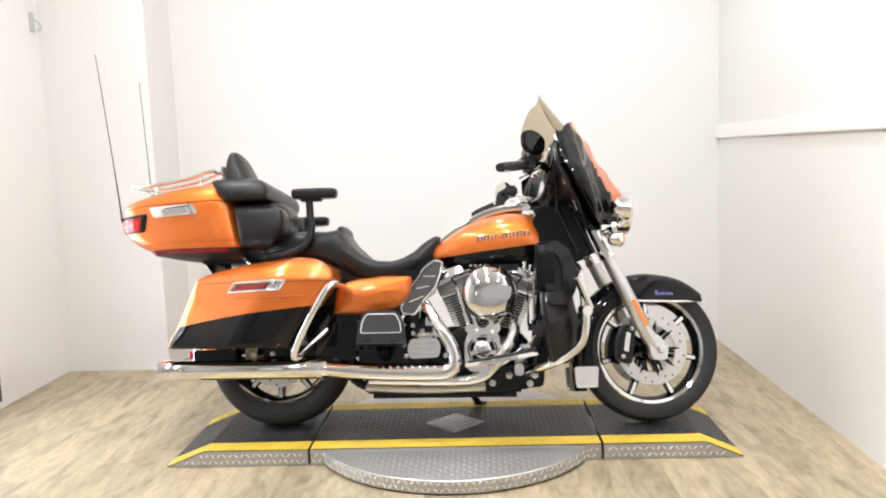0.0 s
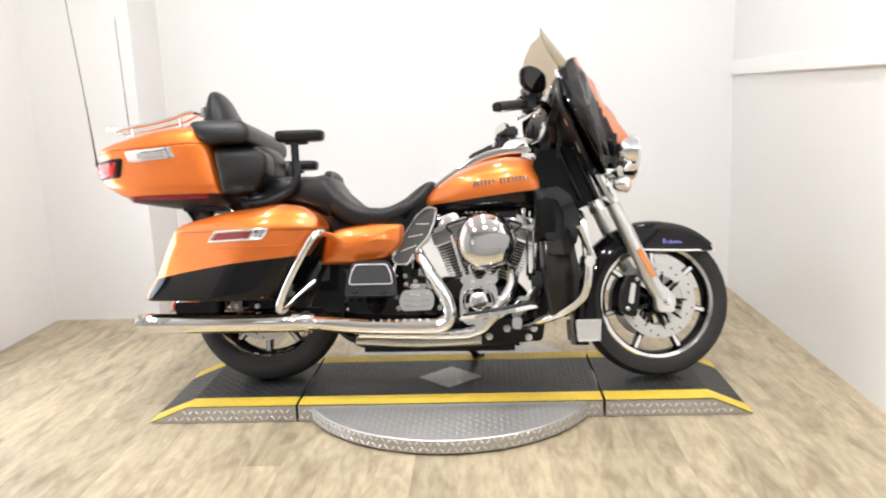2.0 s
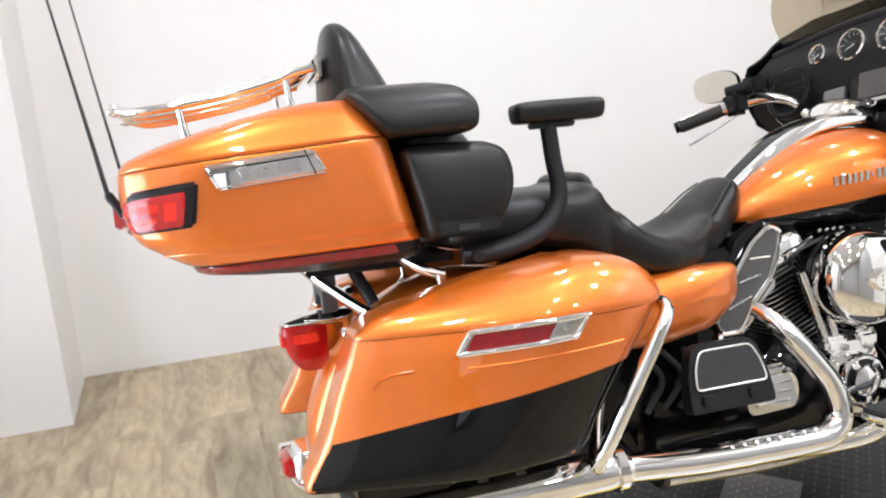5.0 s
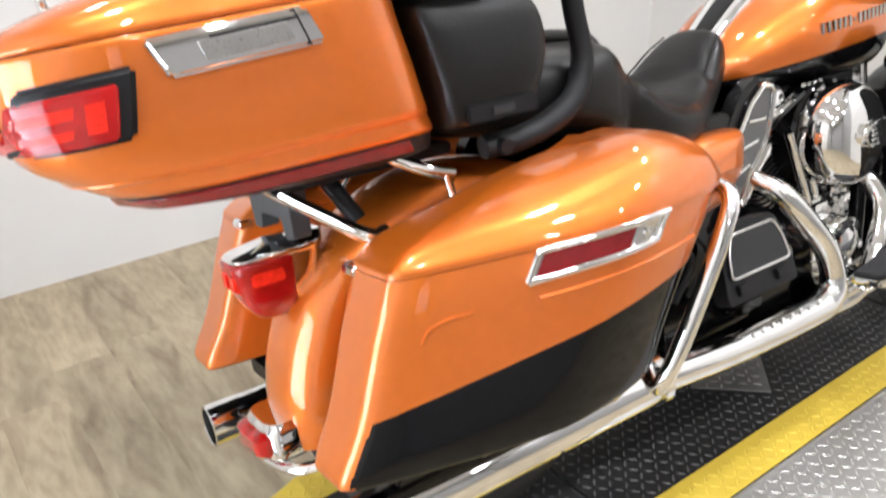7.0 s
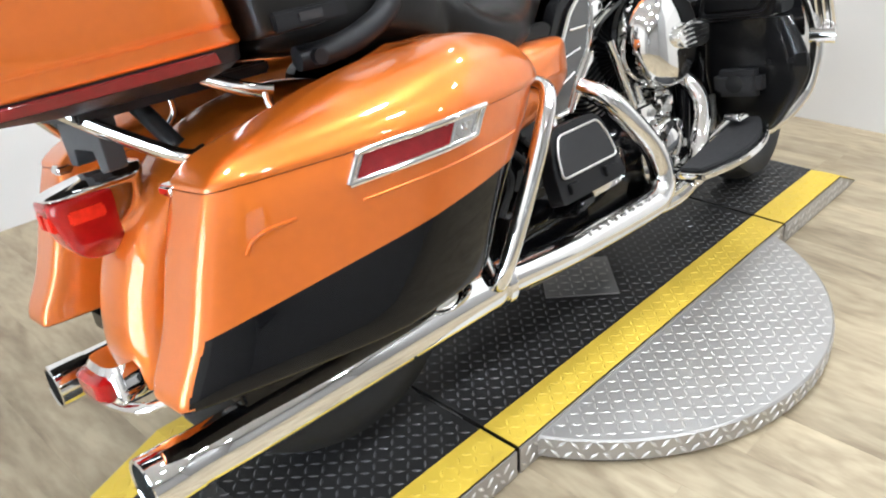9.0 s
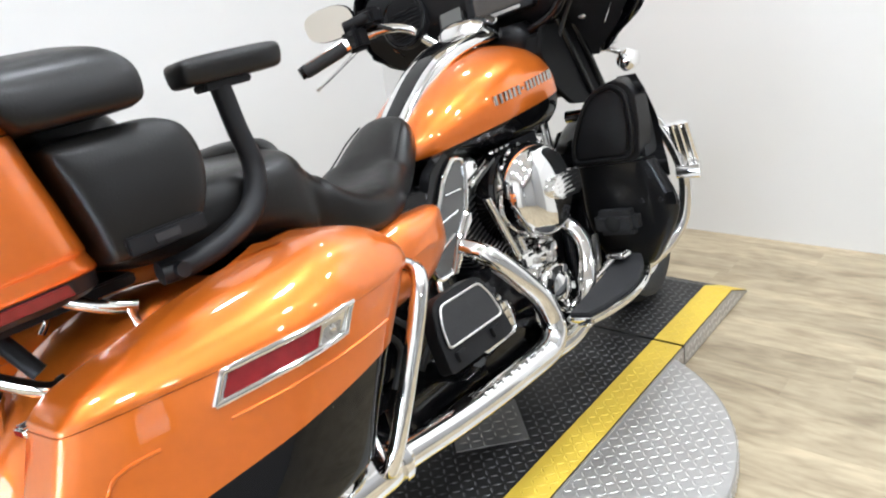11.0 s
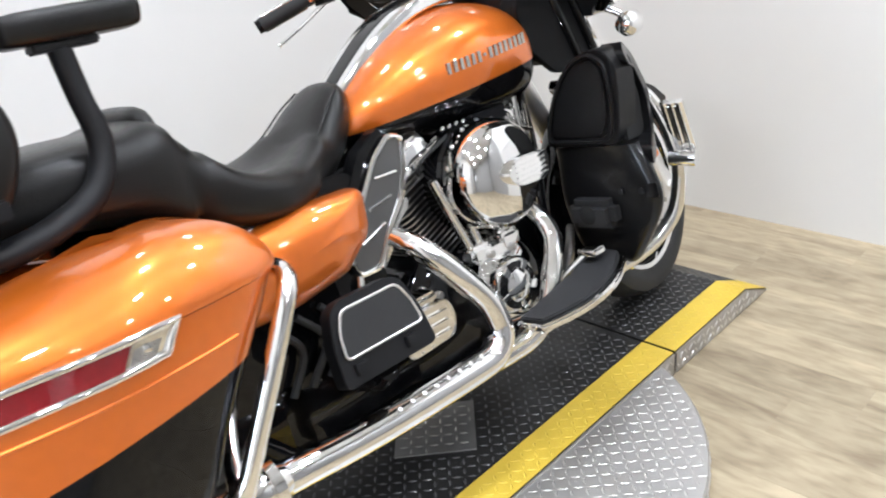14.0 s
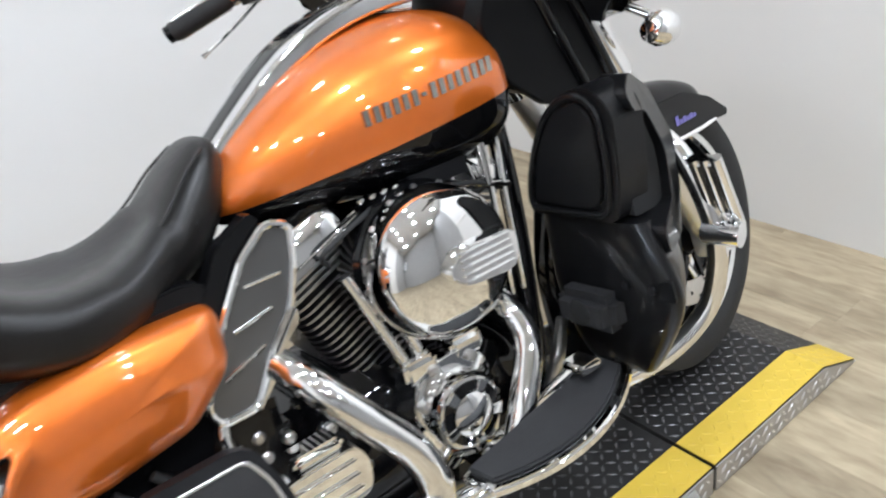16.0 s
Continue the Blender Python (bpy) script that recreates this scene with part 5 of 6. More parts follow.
for s in (-1, 1):
    an = part("antenna", tube([(-0.664, s * 0.172, 0.900), (-0.682, s * 0.176, 1.02), (-0.710, s * 0.185, 1.20), (-0.777, s * 0.215, 1.64)], [0.0045, 0.0035, 0.0022, 0.0016], 8), RUBBER, bike, "thin black whip antenna")
    part("antenna_base", rod((-0.642, s * 0.172, 0.872), (-0.666, s * 0.172, 0.915), 0.008, 12), SATIN, an)
# chrome struts under the case
for s in (-1, 1):
    st = part("case_strut", tube([(-0.335, s * 0.060, 0.735), (-0.290, s * 0.115, 0.690), (-0.228, s * 0.178, 0.640), (-0.20, s * 0.185, 0.640)], 0.0115, 12, flat=1.7), CHROME, bike, "chrome case strut")
    part("strut_front", tube([(-0.150, s * 0.105, 0.738), (-0.10, s * 0.150, 0.705), (-0.062, s * 0.172, 0.690)], 0.009, 12, flat=1.4), CHROME, st)
    part("strut_fork", tube([(-0.075, s * 0.168, 0.698), (-0.072, s * 0.172, 0.66), (-0.085, s * 0.178, 0.640)], 0.007, 10), CHROME, st)
part("case_bracket", box(-0.33, -0.02, -0.11, 0.11, 0.712, 0.732, 0.004), SATIN, bike, "black case mounting bracket")
part("bracket_post", tube([(-0.230, -0.07, 0.715), (-0.215, -0.085, 0.68), (-0.20, -0.10, 0.645)], 0.014, 10), SATIN, bike)

# ---- frame, engine, exhaust
frame_b = part("frame", tube([(1.19, 0, 0.86), (1.00, 0, 0.68), (0.70, 0, 0.64), (0.45, 0, 0.60), (0.34, 0, 0.45), (0.30, 0, 0.30)], 0.030, 14), BLACK, bike, "black steel frame")
for s in (-1, 1):
    part("down_tube", tube([(1.20, s * 0.03, 0.80), (1.15, s * 0.10, 0.55), (1.10, s * 0.12, 0.25), (1.02, s * 0.13, 0.165), (0.70, s * 0.14, 0.155), (0.40, s * 0.14, 0.175), (0.28, s * 0.12, 0.28)], 0.018, 12), BLACK, frame_b)
    part("swing_arm", mirrored(slab(rounded([(-0.05, 0.285), (-0.04, 0.345), (0.10, 0.350), (0.34, 0.375), (0.36, 0.290), (0.12, 0.275)], 0.02), -0.150, -0.112, None, 0.008), s), BLACK, bike, "black swing arm")
    part("shock_absorber", mirrored(tube([(0.02, -0.165, 0.36), (0.14, -0.172, 0.60)], 0.024, 14, curve=False), s), SATIN, bike)
    # dark inner side panels behind the bags
    part("inner_panel", mirrored(slab(rounded([(0.14, 0.36), (0.30, 0.34), (0.62, 0.36), (0.64, 0.60), (0.60, 0.668), (0.40, 0.66), (0.22, 0.70), (0.16, 0.68)], 0.03), -0.158, -0.120, None, 0.01), s), BLACK, bike, "black inner side cover")
    edge = rounded([(0.262, 0.480), (0.284, 0.602), (0.365, 0.628), (0.480, 0.640), (0.602, 0.636), (0.596, 0.556), (0.528, 0.498), (0.400, 0.478)], 0.020, 5)
    rings = []
    for k, y in ((1.0, -0.150), (1.0, -0.172), (0.985, -0.184), (0.95, -0.194), (0.88, -0.203), (0.74, -0.211), (0.55, -0.217), (0.3, -0.221)):
        rings.append([(0.43 + (x - 0.43) * (0.2 + 0.8 * k if k < 1 else 1), y - 0.010 * math.exp(-((z - 0.545 - 0.15 * (x - 0.43)) / 0.020) ** 2) * (1 - k), 0.560 + (z - 0.560) * k + 0.12 * (1 - k) * (x - 0.43)) for x, z in edge])
    cover = part("side_cover", mirrored(skin(bmesh.new(), rings), s), ORANGE, bike, "orange side cover with a moulded crease", 60)

engine = part("engine", loft_z(refine([(0.150, 0.66, 1.08, -0.10, 0.10), (0.175, 0.62, 1.11, -0.125, 0.125), (0.28, 0.62, 1.12, -0.135, 0.135), (0.36, 0.66, 1.08, -0.13, 0.13), (0.42, 0.74, 1.02, -0.10, 0.10)], 4), 5), BLACK, bike, "black and chrome air-cooled V-twin engine")
part("gearbox", box(0.36, 0.68, -0.150, 0.150, 0.185, 0.455, 0.03, seg=4), BLACK, engine, "black gearbox")
part("oil_pan", box(0.40, 1.05, -0.12, 0.12, 0.120, 0.180, 0.02), BLACK, engine)
def loft_box(m, hx, hy, z0, z1):
    """A domed lid: rounded rectangles that draw in towards the top."""
    own = skin(bmesh.new(), [[(x, y, z0 + (z1 - z0) * t) for x, y in superring(0, 0, hx * k, hy * (1 - (1 - k) * hx / hy), 40, 5)] for t, k in ((0, 1), (0.5, 0.97), (0.75, 0.9), (0.92, 0.78), (1, 0.6))])
    bmesh.ops.transform(own, matrix=m, verts=own.verts)
    return own


CR = Vector((0.914, 0, 0.256))
for a in (-20.5, 20.5):
    d = Vector((math.sin(radians(a)), 0, math.cos(radians(a))))
    m = Matrix.Translation(CR) @ Matrix.Rotation(radians(a), 4, "Y")
    cyl = part("cylinder", revolve([(0.058, 0.12), (0.058, 0.33)], CR, d, 32), FIN, bike, "finned cylinder")
    for k in range(17):
        h = 0.138 + 0.0122 * k
        w = 0.072 + 0.012 * k / 16
        ol = rounded([(-w, -0.105), (w, -0.105), (w, 0.105), (-w, 0.105)], 0.035, 5)
        q = m @ Matrix.Translation((0, 0, h)) @ pose(0, 0, 0, 90, 0, 0)
        fin = slab(ol, -0.002, 0.002, q, 0)
        fin.normal_update()
        ax = (q.to_3x3() @ Vector((0, 1, 0)))
        for f in fin.faces:
            f.material_index = 0 if abs(f.normal.dot(ax)) > 0.5 else 1
        part("cooling_fin", fin, [FIN, FINEDGE], cyl)
    for k in range(4):
        h = 0.350 + 0.011 * k
        part("head_fin", slab(rounded([(-0.088, -0.11), (0.088, -0.11), (0.088, 0.11), (-0.088, 0.11)], 0.03, 5), -0.0028, 0.0028, m @ Matrix.Translation((0, 0, h)) @ pose(0, 0, 0, 90, 0, 0), 0.0008), FINEDGE, cyl)
    part("rocker_base", box(-0.082, 0.082, -0.144, 0.144, 0.388, 0.406, 0.006, None, m, 3), CHROME, cyl)
    part("rocker_cover", loft_box(m, 0.072, 0.140, 0.402, 0.448), CHROME, cyl, "domed chrome rocker cover")
    for yy in (-0.095, 0.095):
        for xx in (-0.06, 0.06):
            p = m @ Vector((xx, yy * 1.1, 0.413))
            part("cover_bolt", revolve([(0.007, 0), (0.007, 0.006), (0.0, 0.007)], p, d, 8), STEEL, cyl)
    for k in (-1, 1):
        top = m @ Vector((k * 0.022 + (0.02 if a < 0 else -0.02), -0.158, 0.352))
        bot = Vector((0.895 + a * 0.0018 + k * 0.013, -0.170, 0.395))
        pr = part("pushrod_tube", rod(bot, top, 0.0105, 12), CHROME, engine, "chrome pushrod tube")
        part("pushrod_collar", rod(bot, bot.lerp(top, 0.18), 0.015, 12), CHROME, pr)
    part("plug_wire", tube([m @ Vector((0, -0.125, 0.365)), m @ Vector((0.0, -0.16, 0.40)), Vector((0.90, -0.14, 0.665))], 0.004, 8), RUBBER, engine)
# cam cover with the round timer cover
cam_c = part("cam_cover", slab(rounded([(0.818, 0.262), (0.842, 0.232), (0.95, 0.236), (0.972, 0.300), (0.962, 0.388), (0.918, 0.414), (0.845, 0.412), (0.818, 0.360)], 0.03, 5), -0.190, -0.130, None, 0.010, seg=4), CHROME, bike, "chrome cam cover")
TC = (0.893, 0, 0.326)
part("timer_cover", revolve([(0.062, -0.185), (0.062, -0.212), (0.056, -0.222), (0.036, -0.226), (0.035, -0.231), (0.026, -0.236), (0.0, -0.239)], TC, (0, 1, 0), 48), CHROME, cam_c, "round chrome timer cover")
part("timer_ring", revolve([(0.038, -0.222), (0.050, -0.222), (0.051, -0.2255), (0.037, -0.2275)], TC, (0, 1, 0), 48, closed=True), BLACK, cam_c)
for k in range(5):
    a = 2 * math.pi * k / 5 + 0.3
    part("timer_spoke", slab([(0.034, -0.007), (0.054, -0.010), (0.054, 0.010), (0.034, 0.007)], -0.2310, -0.2220, Matrix.Translation(TC) @ Matrix.Rotation(a, 4, "Y"), 0.0015), CHROME, cam_c)
for x, z in ((0.832, 0.275), (0.836, 0.355), (0.868, 0.402), (0.935, 0.395), (0.958, 0.318), (0.940, 0.248)):
    part("cover_bolt", revolve([(0.009, 0), (0.009, 0.008), (0.005, 0.010), (0, 0.010)], (x, -0.190, z), (0, -1, 0), 10), STEEL, cam_c)
for a in (-1, 1):
    lf = bmesh.new()
    box(0.895 + a * 0.043 - 0.030, 0.895 + a * 0.043 + 0.030, -0.192, -0.135, 0.392, 0.428, 0.008, lf)
    part("lifter_block", lf, CHROME, engine, "chrome lifter block")
# air cleaner
AC = (0.925, 0, 0.556)
part("air_cleaner_plate", revolve([(0.0, -0.10), (0.118, -0.10), (0.120, -0.150), (0.114, -0.158), (0.0, -0.158)], AC, (0, 1, 0), 56), BLACK, engine, "black air cleaner backing plate")
ac = part("air_cleaner", revolve([(0.112, -0.158), (0.116, -0.166), (0.1165, -0.190), (0.114, -0.210), (0.108, -0.224), (0.098, -0.234), (0.082, -0.242), (0.058, -0.248), (0.030, -0.2515), (0.0, -0.2525)], AC, (0, 1, 0), 64), CHROME, bike, "round chrome air cleaner cover")
part("cleaner_scoop", slab(rounded([(0.915, 0.532), (1.012, 0.524), (1.022, 0.584), (0.925, 0.590), (0.886, 0.561)], 0.024, 5), -0.268, -0.190, None, 0.010, seg=3), CHROME, ac)
for k in range(5):
    part("scoop_rib", box(0.912, 1.006, -0.2710, -0.264, 0.5360 + 0.0105 * k, 0.5420 + 0.0105 * k, 0.0018), CHROME, ac)
for k in range(16):
    a = 2 * math.pi * k / 16
    part("cleaner_rivet", revolve([(0.0045, 0), (0.0045, 0.003), (0, 0.004)], (AC[0] + 0.1155 * math.cos(a), -0.178, AC[2] + 0.1155 * math.sin(a)), (math.cos(a), -0.5, math.sin(a)), 8), STEEL, ac)
# horn cover and small chrome parts between the cylinders and tank
part("coil_cover", box(0.93, 1.06, -0.145, -0.09, 0.640, 0.690, 0.012), SATIN, engine)
part("bracket_bolt", rod((1.075, -0.15, 0.62), (1.075, -0.15, 0.70), 0.008), CHROME, engine)
for k, x in enumerate((1.085, 1.110)):
    part("brake_line", tube([(x, -0.130, 0.42), (x + 0.004, -0.135, 0.60), (x + 0.03, -0.12, 0.76)], 0.005, 8), CHROME, engine)
# heat shield panel beside the rear cylinder
PAN = [(0.549, 0.500), (0.562, 0.474), (0.612, 0.474), (0.652, 0.535), (0.700, 0.585), (0.722, 0.640), (0.732, 0.690), (0.700, 0.702), (0.655, 0.668), (0.600, 0.592)]
pan = part("mid_panel", slab(rounded(PAN, 0.012), -0.166, -0.152, None, 0.004), GREY, bike, "grey heat deflector panel with chrome border")
pts = rounded(PAN, 0.012)
part("panel_border", tube([(x, -0.167, z) for x, z in pts] + [(pts[0][0], -0.167, pts[0][1])], 0.0058, 8, curve=False), CHROME, pan)
part("panel_blade", slab(rounded([(0.610, 0.470), (0.656, 0.532), (0.704, 0.582), (0.700, 0.562), (0.668, 0.538), (0.640, 0.498)], 0.004), -0.178, -0.160, None, 0.003), CHROME, pan, "bright chrome blade")
part("panel_frame", slab(rounded([(0.520, 0.505), (0.548, 0.500), (0.600, 0.592), (0.655, 0.668), (0.700, 0.702), (0.690, 0.722), (0.630, 0.690), (0.570, 0.600)], 0.010), -0.160, -0.130, None, 0.006), BLACK, pan, "gloss black frame behind the panel")
for t in (0.12, 0.42, 0.70):
    a = Vector((0.572, 0.505)).lerp(Vector((0.680, 0.690)), t)
    b = Vector((0.636, 0.520)).lerp(Vector((0.728, 0.665)), t)
    part("panel_rib", rod((a.x, -0.1665, a.y), (b.x, -0.1665, b.y + 0.012), 0.0030, 8), CHROME, pan)
part("panel_bracket", tube([(0.566, -0.160, 0.480), (0.556, -0.168, 0.455), (0.558, -0.172, 0.436)], 0.009, 10), CHROME, pan)
part("panel_foot", revolve([(0.0, 0.0), (0.013, 0.002), (0.016, 0.012), (0.011, 0.022), (0.0, 0.024)], (0.558, -0.160, 0.432), (0, -1, 0), 14), CHROME, pan)
# primary inspection cover on the gearbox
gcov = part("gearbox_cover", slab(rounded([(0.590, 0.292), (0.712, 0.296), (0.722, 0.340), (0.708, 0.376), (0.594, 0.374), (0.580, 0.335)], 0.018, 4), -0.215, -0.150, None, 0.010, seg=4), CHROME, bike, "ribbed chrome gearbox side cover")
for k in range(3):
    part("cover_rib", box(0.602, 0.700, -0.2205, -0.212, 0.308 + 0.021 * k, 0.318 + 0.021 * k, 0.003, seg=3), CHROME, gcov)
part("top_cap", box(0.618, 0.694, -0.212, -0.160, 0.376, 0.398, 0.008, seg=3), CHROME, gcov)
for x, z in ((0.602, 0.395), (0.600, 0.428), (0.640, 0.405), (0.700, 0.385), (0.738, 0.36), (0.735, 0.30), (0.57, 0.30), (0.56, 0.345)):
    part("case_bolt", revolve([(0.0095, 0), (0.0095, 0.010), (0.006, 0.013), (0, 0.013)], (x, -0.150, z), (0, -1, 0), 10), STEEL, engine)
for s in (-1, 1):
    # mufflers and pipes
    MC = (0, -0.262, 0.262) if s < 0 else (0.045, 0.280, 0.230)
    mu = revolve([(0.030, 0.258), (0.038, 0.235), (0.042, 0.20), (0.042, -0.30), (0.041, -0.385), (0.0425, -0.388), (0.0425, -0.452), (0.039, -0.454), (0.036, -0.452), (0.036, -0.36), (0.0, -0.34)], MC, (1, 0, 0), 40)
    muf = part("muffler", mu, CHROME, bike, "long chrome muffler")
    part("muffler_bore", revolve([(0.0355, -0.43), (0.0355, -0.36), (0, -0.355)], MC, (1, 0, 0), 32), DARKGAP, muf)
    part("muffler_clamp", revolve([(0.036, 0.222), (0.046, 0.222), (0.046, 0.240), (0.036, 0.240)], MC, (1, 0, 0), 32, closed=True), CHROME, muf)
    part("muffler_bracket", mirrored(box(-0.30, -0.12, -0.285, -0.20, 0.302, 0.345, 0.006), s), BLACK, muf)
    for x in (-0.20, -0.14, -0.05, 0.03):
        part("bracket_bolt", revolve([(0.010, 0), (0.010, 0.012), (0.0, 0.014)], (x, s * 0.262, 0.325), (0, s, 0), 10), STEEL, muf)
ex = part("exhaust_pipe", tube([(0.658, -0.165, 0.515), (0.678, -0.215, 0.485), (0.722, -0.245, 0.418), (0.768, -0.258, 0.345), (0.782, -0.262, 0.280), (0.755, -0.264, 0.243), (0.69, -0.264, 0.234), (0.45, -0.262, 0.240), (0.23, -0.262, 0.260)], [0.023, 0.024, 0.025, 0.026, 0.028, 0.030, 0.030, 0.030, 0.030], 20), CHROME, bike, "chrome exhaust pipe with heat shield")
for k in range(8):
    part("shield_rivet", revolve([(0.0045, 0), (0.0045, 0.0015), (0, 0.0015)], (0.70 - 0.03 * k, -0.262 - 0.021, 0.240 + 0.0225), (0, -0.7, 0.7), 8), FORKSILVER, ex)
part("exhaust_pipe", tube([(1.010, -0.13, 0.470), (1.022, -0.190, 0.440), (1.022, -0.225, 0.385), (0.975, -0.245, 0.310), (0.935, -0.250, 0.255), (0.885, -0.245, 0.215), (0.78, -0.225, 0.200), (0.42, -0.195, 0.205)], [0.020, 0.022, 0.023, 0.023, 0.022, 0.022, 0.022, 0.022], 18), CHROME, bike, "chrome front exhaust pipe")
part("heat_shield", tube([(1.120, -0.200, 0.372), (1.080, -0.215, 0.320), (1.030, -0.220, 0.262)], [0.018, 0.024, 0.016], 14, flat=0.5), STEEL, bike, "small steel heat shield")
part("cross_pipe", tube([(0.90, -0.165, 0.170), (0.65, -0.165, 0.162), (0.40, -0.160, 0.172)], 0.020, 12), STEEL, bike)

# ---- foot boards, guards, lower fairings
for s in (-1, 1):
    def board_out(k):
        pts = []
        for i in range(15):
            t = i / 14
            x = 0.826 + 0.300 * t
            pts.append((x, -(0.300 + k + 0.092 * math.sin(math.pi * (0.10 + 0.80 * t)) ** 0.8)))
        return pts + [(1.128, -0.268), (0.822, -0.268)]
    mm = Matrix.Translation((0.82, 0, 0.268)) @ Matrix.Rotation(radians(-9), 4, "Y") @ Matrix.Translation((-0.82, 0, 0)) @ pose(0, 0, 0, -90, 0, 0)
    base = slab([(x, y) for x, y in board_out(0.0)], -0.007, 0.009, mm, 0.004)
    board = part("floorboard", mirrored(base, s), CHROME, bike, "chrome-edged rider floorboard with black rubber pad")
    padb = slab([(0.838 + (x - 0.826) * 0.925, -0.272 + (y + 0.268) * 0.88) for x, y in board_out(-0.006)], -0.014, -0.006, mm, 0.003)
    part("floorboard_pad", mirrored(padb, s), PAD, board, "ribbed black rubber pad")
    for x in (0.90, 1.04):
        part("board_hinge", mirrored(box(x - 0.018, x + 0.018, -0.285, -0.18, 0.222, 0.268, 0.006), s), CHROME, board)
    for x, z in ((1.00, 0.215), (1.105, 0.215), (1.085, 0.180), (0.93, 0.185)):
        part("frame_bolt", revolve([(0.014, 0), (0.014, 0.012), (0.008, 0.016), (0, 0.016)], (x, s * 0.165, z), (0, s, 0), 12), STEEL, board)
    part("board_mount", mirrored(slab(rounded([(0.86, 0.155), (1.14, 0.165), (1.15, 0.245), (1.04, 0.265), (0.88, 0.235)], 0.02), -0.165, -0.14, None, 0.005), s), BLACK, board)
    # passenger foot pad, folded up
    T4 = Matrix.Translation((0, -0.292, 0.352)) @ Matrix.Rotation(radians(-14), 4, "X")
    pf = slab(rounded([(0.384, 0.0), (0.586, 0.0), (0.580, 0.072), (0.562, 0.128), (0.540, 0.140), (0.430, 0.140), (0.408, 0.128), (0.390, 0.072)], 0.014), -0.022, 0.012, T4, 0.008)
    peg = part("passenger_footboard", mirrored(pf, s), SATIN, bike, "folded black passenger footboard with grey pad")
    inner = rounded([(0.402, 0.046), (0.570, 0.046), (0.562, 0.090), (0.545, 0.124), (0.425, 0.124), (0.408, 0.090)], 0.012)
    part("pad", mirrored(slab(inner, -0.0265, -0.0215, T4, 0.001), s), PAD, peg)
    ring = [T4 @ Vector((x, -0.0268, z)) for x, z in inner]
    part("pad_border", mirrored(tube(ring + [ring[0]], 0.0024, 8, curve=False), s), FORKSILVER, peg, "pale pad border")
    for x in (0.425, 0.535):
        part("hinge", mirrored(box(x - 0.014, x + 0.014, -0.030, -0.018, 0.014, 0.034, 0.002, None, T4), s), SATIN, peg)
    part("peg_mount", mirrored(tube([(0.485, -0.15, 0.30), (0.485, -0.24, 0.315), (0.485, -0.285, 0.345)], 0.022, 12), s), BLACK, peg)
    # engine guard with folded highway peg
    eg = part("engine_guard", mirrored(tube([(1.270, -0.10, 0.665), (1.280, -0.24, 0.658), (1.286, -0.322, 0.632), (1.292, -0.360, 0.580), (1.298, -0.382, 0.500), (1.300, -0.380, 0.425), (1.280, -0.360, 0.345), (1.210, -0.322, 0.288), (1.13, -0.250, 0.250), (1.075, -0.17, 0.225)], 0.0165, 16), s), CHROME, bike, "chrome engine guard")
    mg = Matrix.Translation((1.292, s * 0.404, 0.545)) @ Matrix.Rotation(radians(-s * 12), 4, "Z") @ Matrix.Rotation(radians(-22), 4, "Y")
    hp = part("highway_peg", box(-0.008, 0.008, -0.022, 0.022, -0.064, 0.062, 0.005, m=mg, seg=2), CHROME, bike, "folded chrome highway peg with three ribs")
    for k in (-1, 0, 1):
        part("peg_rib", rod(mg @ Vector((0, k * 0.0165, -0.068)), mg @ Vector((0, k * 0.0165, 0.066)), 0.0095, 16), CHROME, hp)
    part("peg_clamp", mirrored(rod((1.290, -0.372, 0.480), (1.304, -0.428, 0.474), 0.020, 16), s), CHROME, eg)
    # lower fairing with glove box
    lf = loft_z(refine([(0.268, 1.178, 1.232, -0.312, -0.228), (0.284, 1.160, 1.250, -0.345, -0.200), (0.330, 1.150, 1.265, -0.385, -0.178), (0.395, 1.140, 1.276, -0.426, -0.168), (0.440, 1.136, 1.278, -0.438, -0.166), (0.490, 1.134, 1.268, -0.424, -0.172), (0.552, 1.132, 1.256, -0.396, -0.178)], 4), 6)
    for v in lf.verts:
        v.co.y += 0.80 * max(0.0, v.co.x - 1.150) * max(0.0, (-0.25 - v.co.y) / 0.19)
    low = part("lower_fairing", mirrored(lf, s), LOWER, bike, "gloss black lower leg fairing", 50)
    md = Matrix.Translation((1.124, 0, 0)) @ Matrix.Rotation(radians(90), 4, "Z")
    box_out = [(-0.366, 0.555), (-0.174, 0.555), (-0.190, 0.610), (-0.216, 0.664), (-0.248, 0.710), (-0.286, 0.742), (-0.332, 0.754), (-0.368, 0.744), (-0.388, 0.715), (-0.384, 0.640)]
    part("glove_box", mirrored(slab(rounded(box_out, 0.022, 5), -0.062, 0.0, md, 0.014, seg=4), s), MATTE, low, "satin black glove box", 50)
    door_out = rounded([(-0.342, 0.578), (-0.200, 0.578), (-0.212, 0.620), (-0.236, 0.668), (-0.264, 0.704), (-0.296, 0.728), (-0.334, 0.734), (-0.356, 0.712), (-0.356, 0.640)], 0.026, 6)
    part("glove_door", mirrored(slab(door_out, -0.002, 0.007, md, 0.005, seg=3), s), MATTE, low, "padded matt black door", 50)
    rim = [md @ Vector((y, 0.0035, z)) for y, z in rounded([(-0.352, 0.567), (-0.187, 0.567), (-0.200, 0.616), (-0.226, 0.668), (-0.257, 0.710), (-0.292, 0.737), (-0.334, 0.745), (-0.366, 0.720), (-0.368, 0.640)], 0.026, 6)]
    part("door_rim", mirrored(tube(rim + [rim[0]], 0.0055, 8, curve=False), s), MATTE, low)
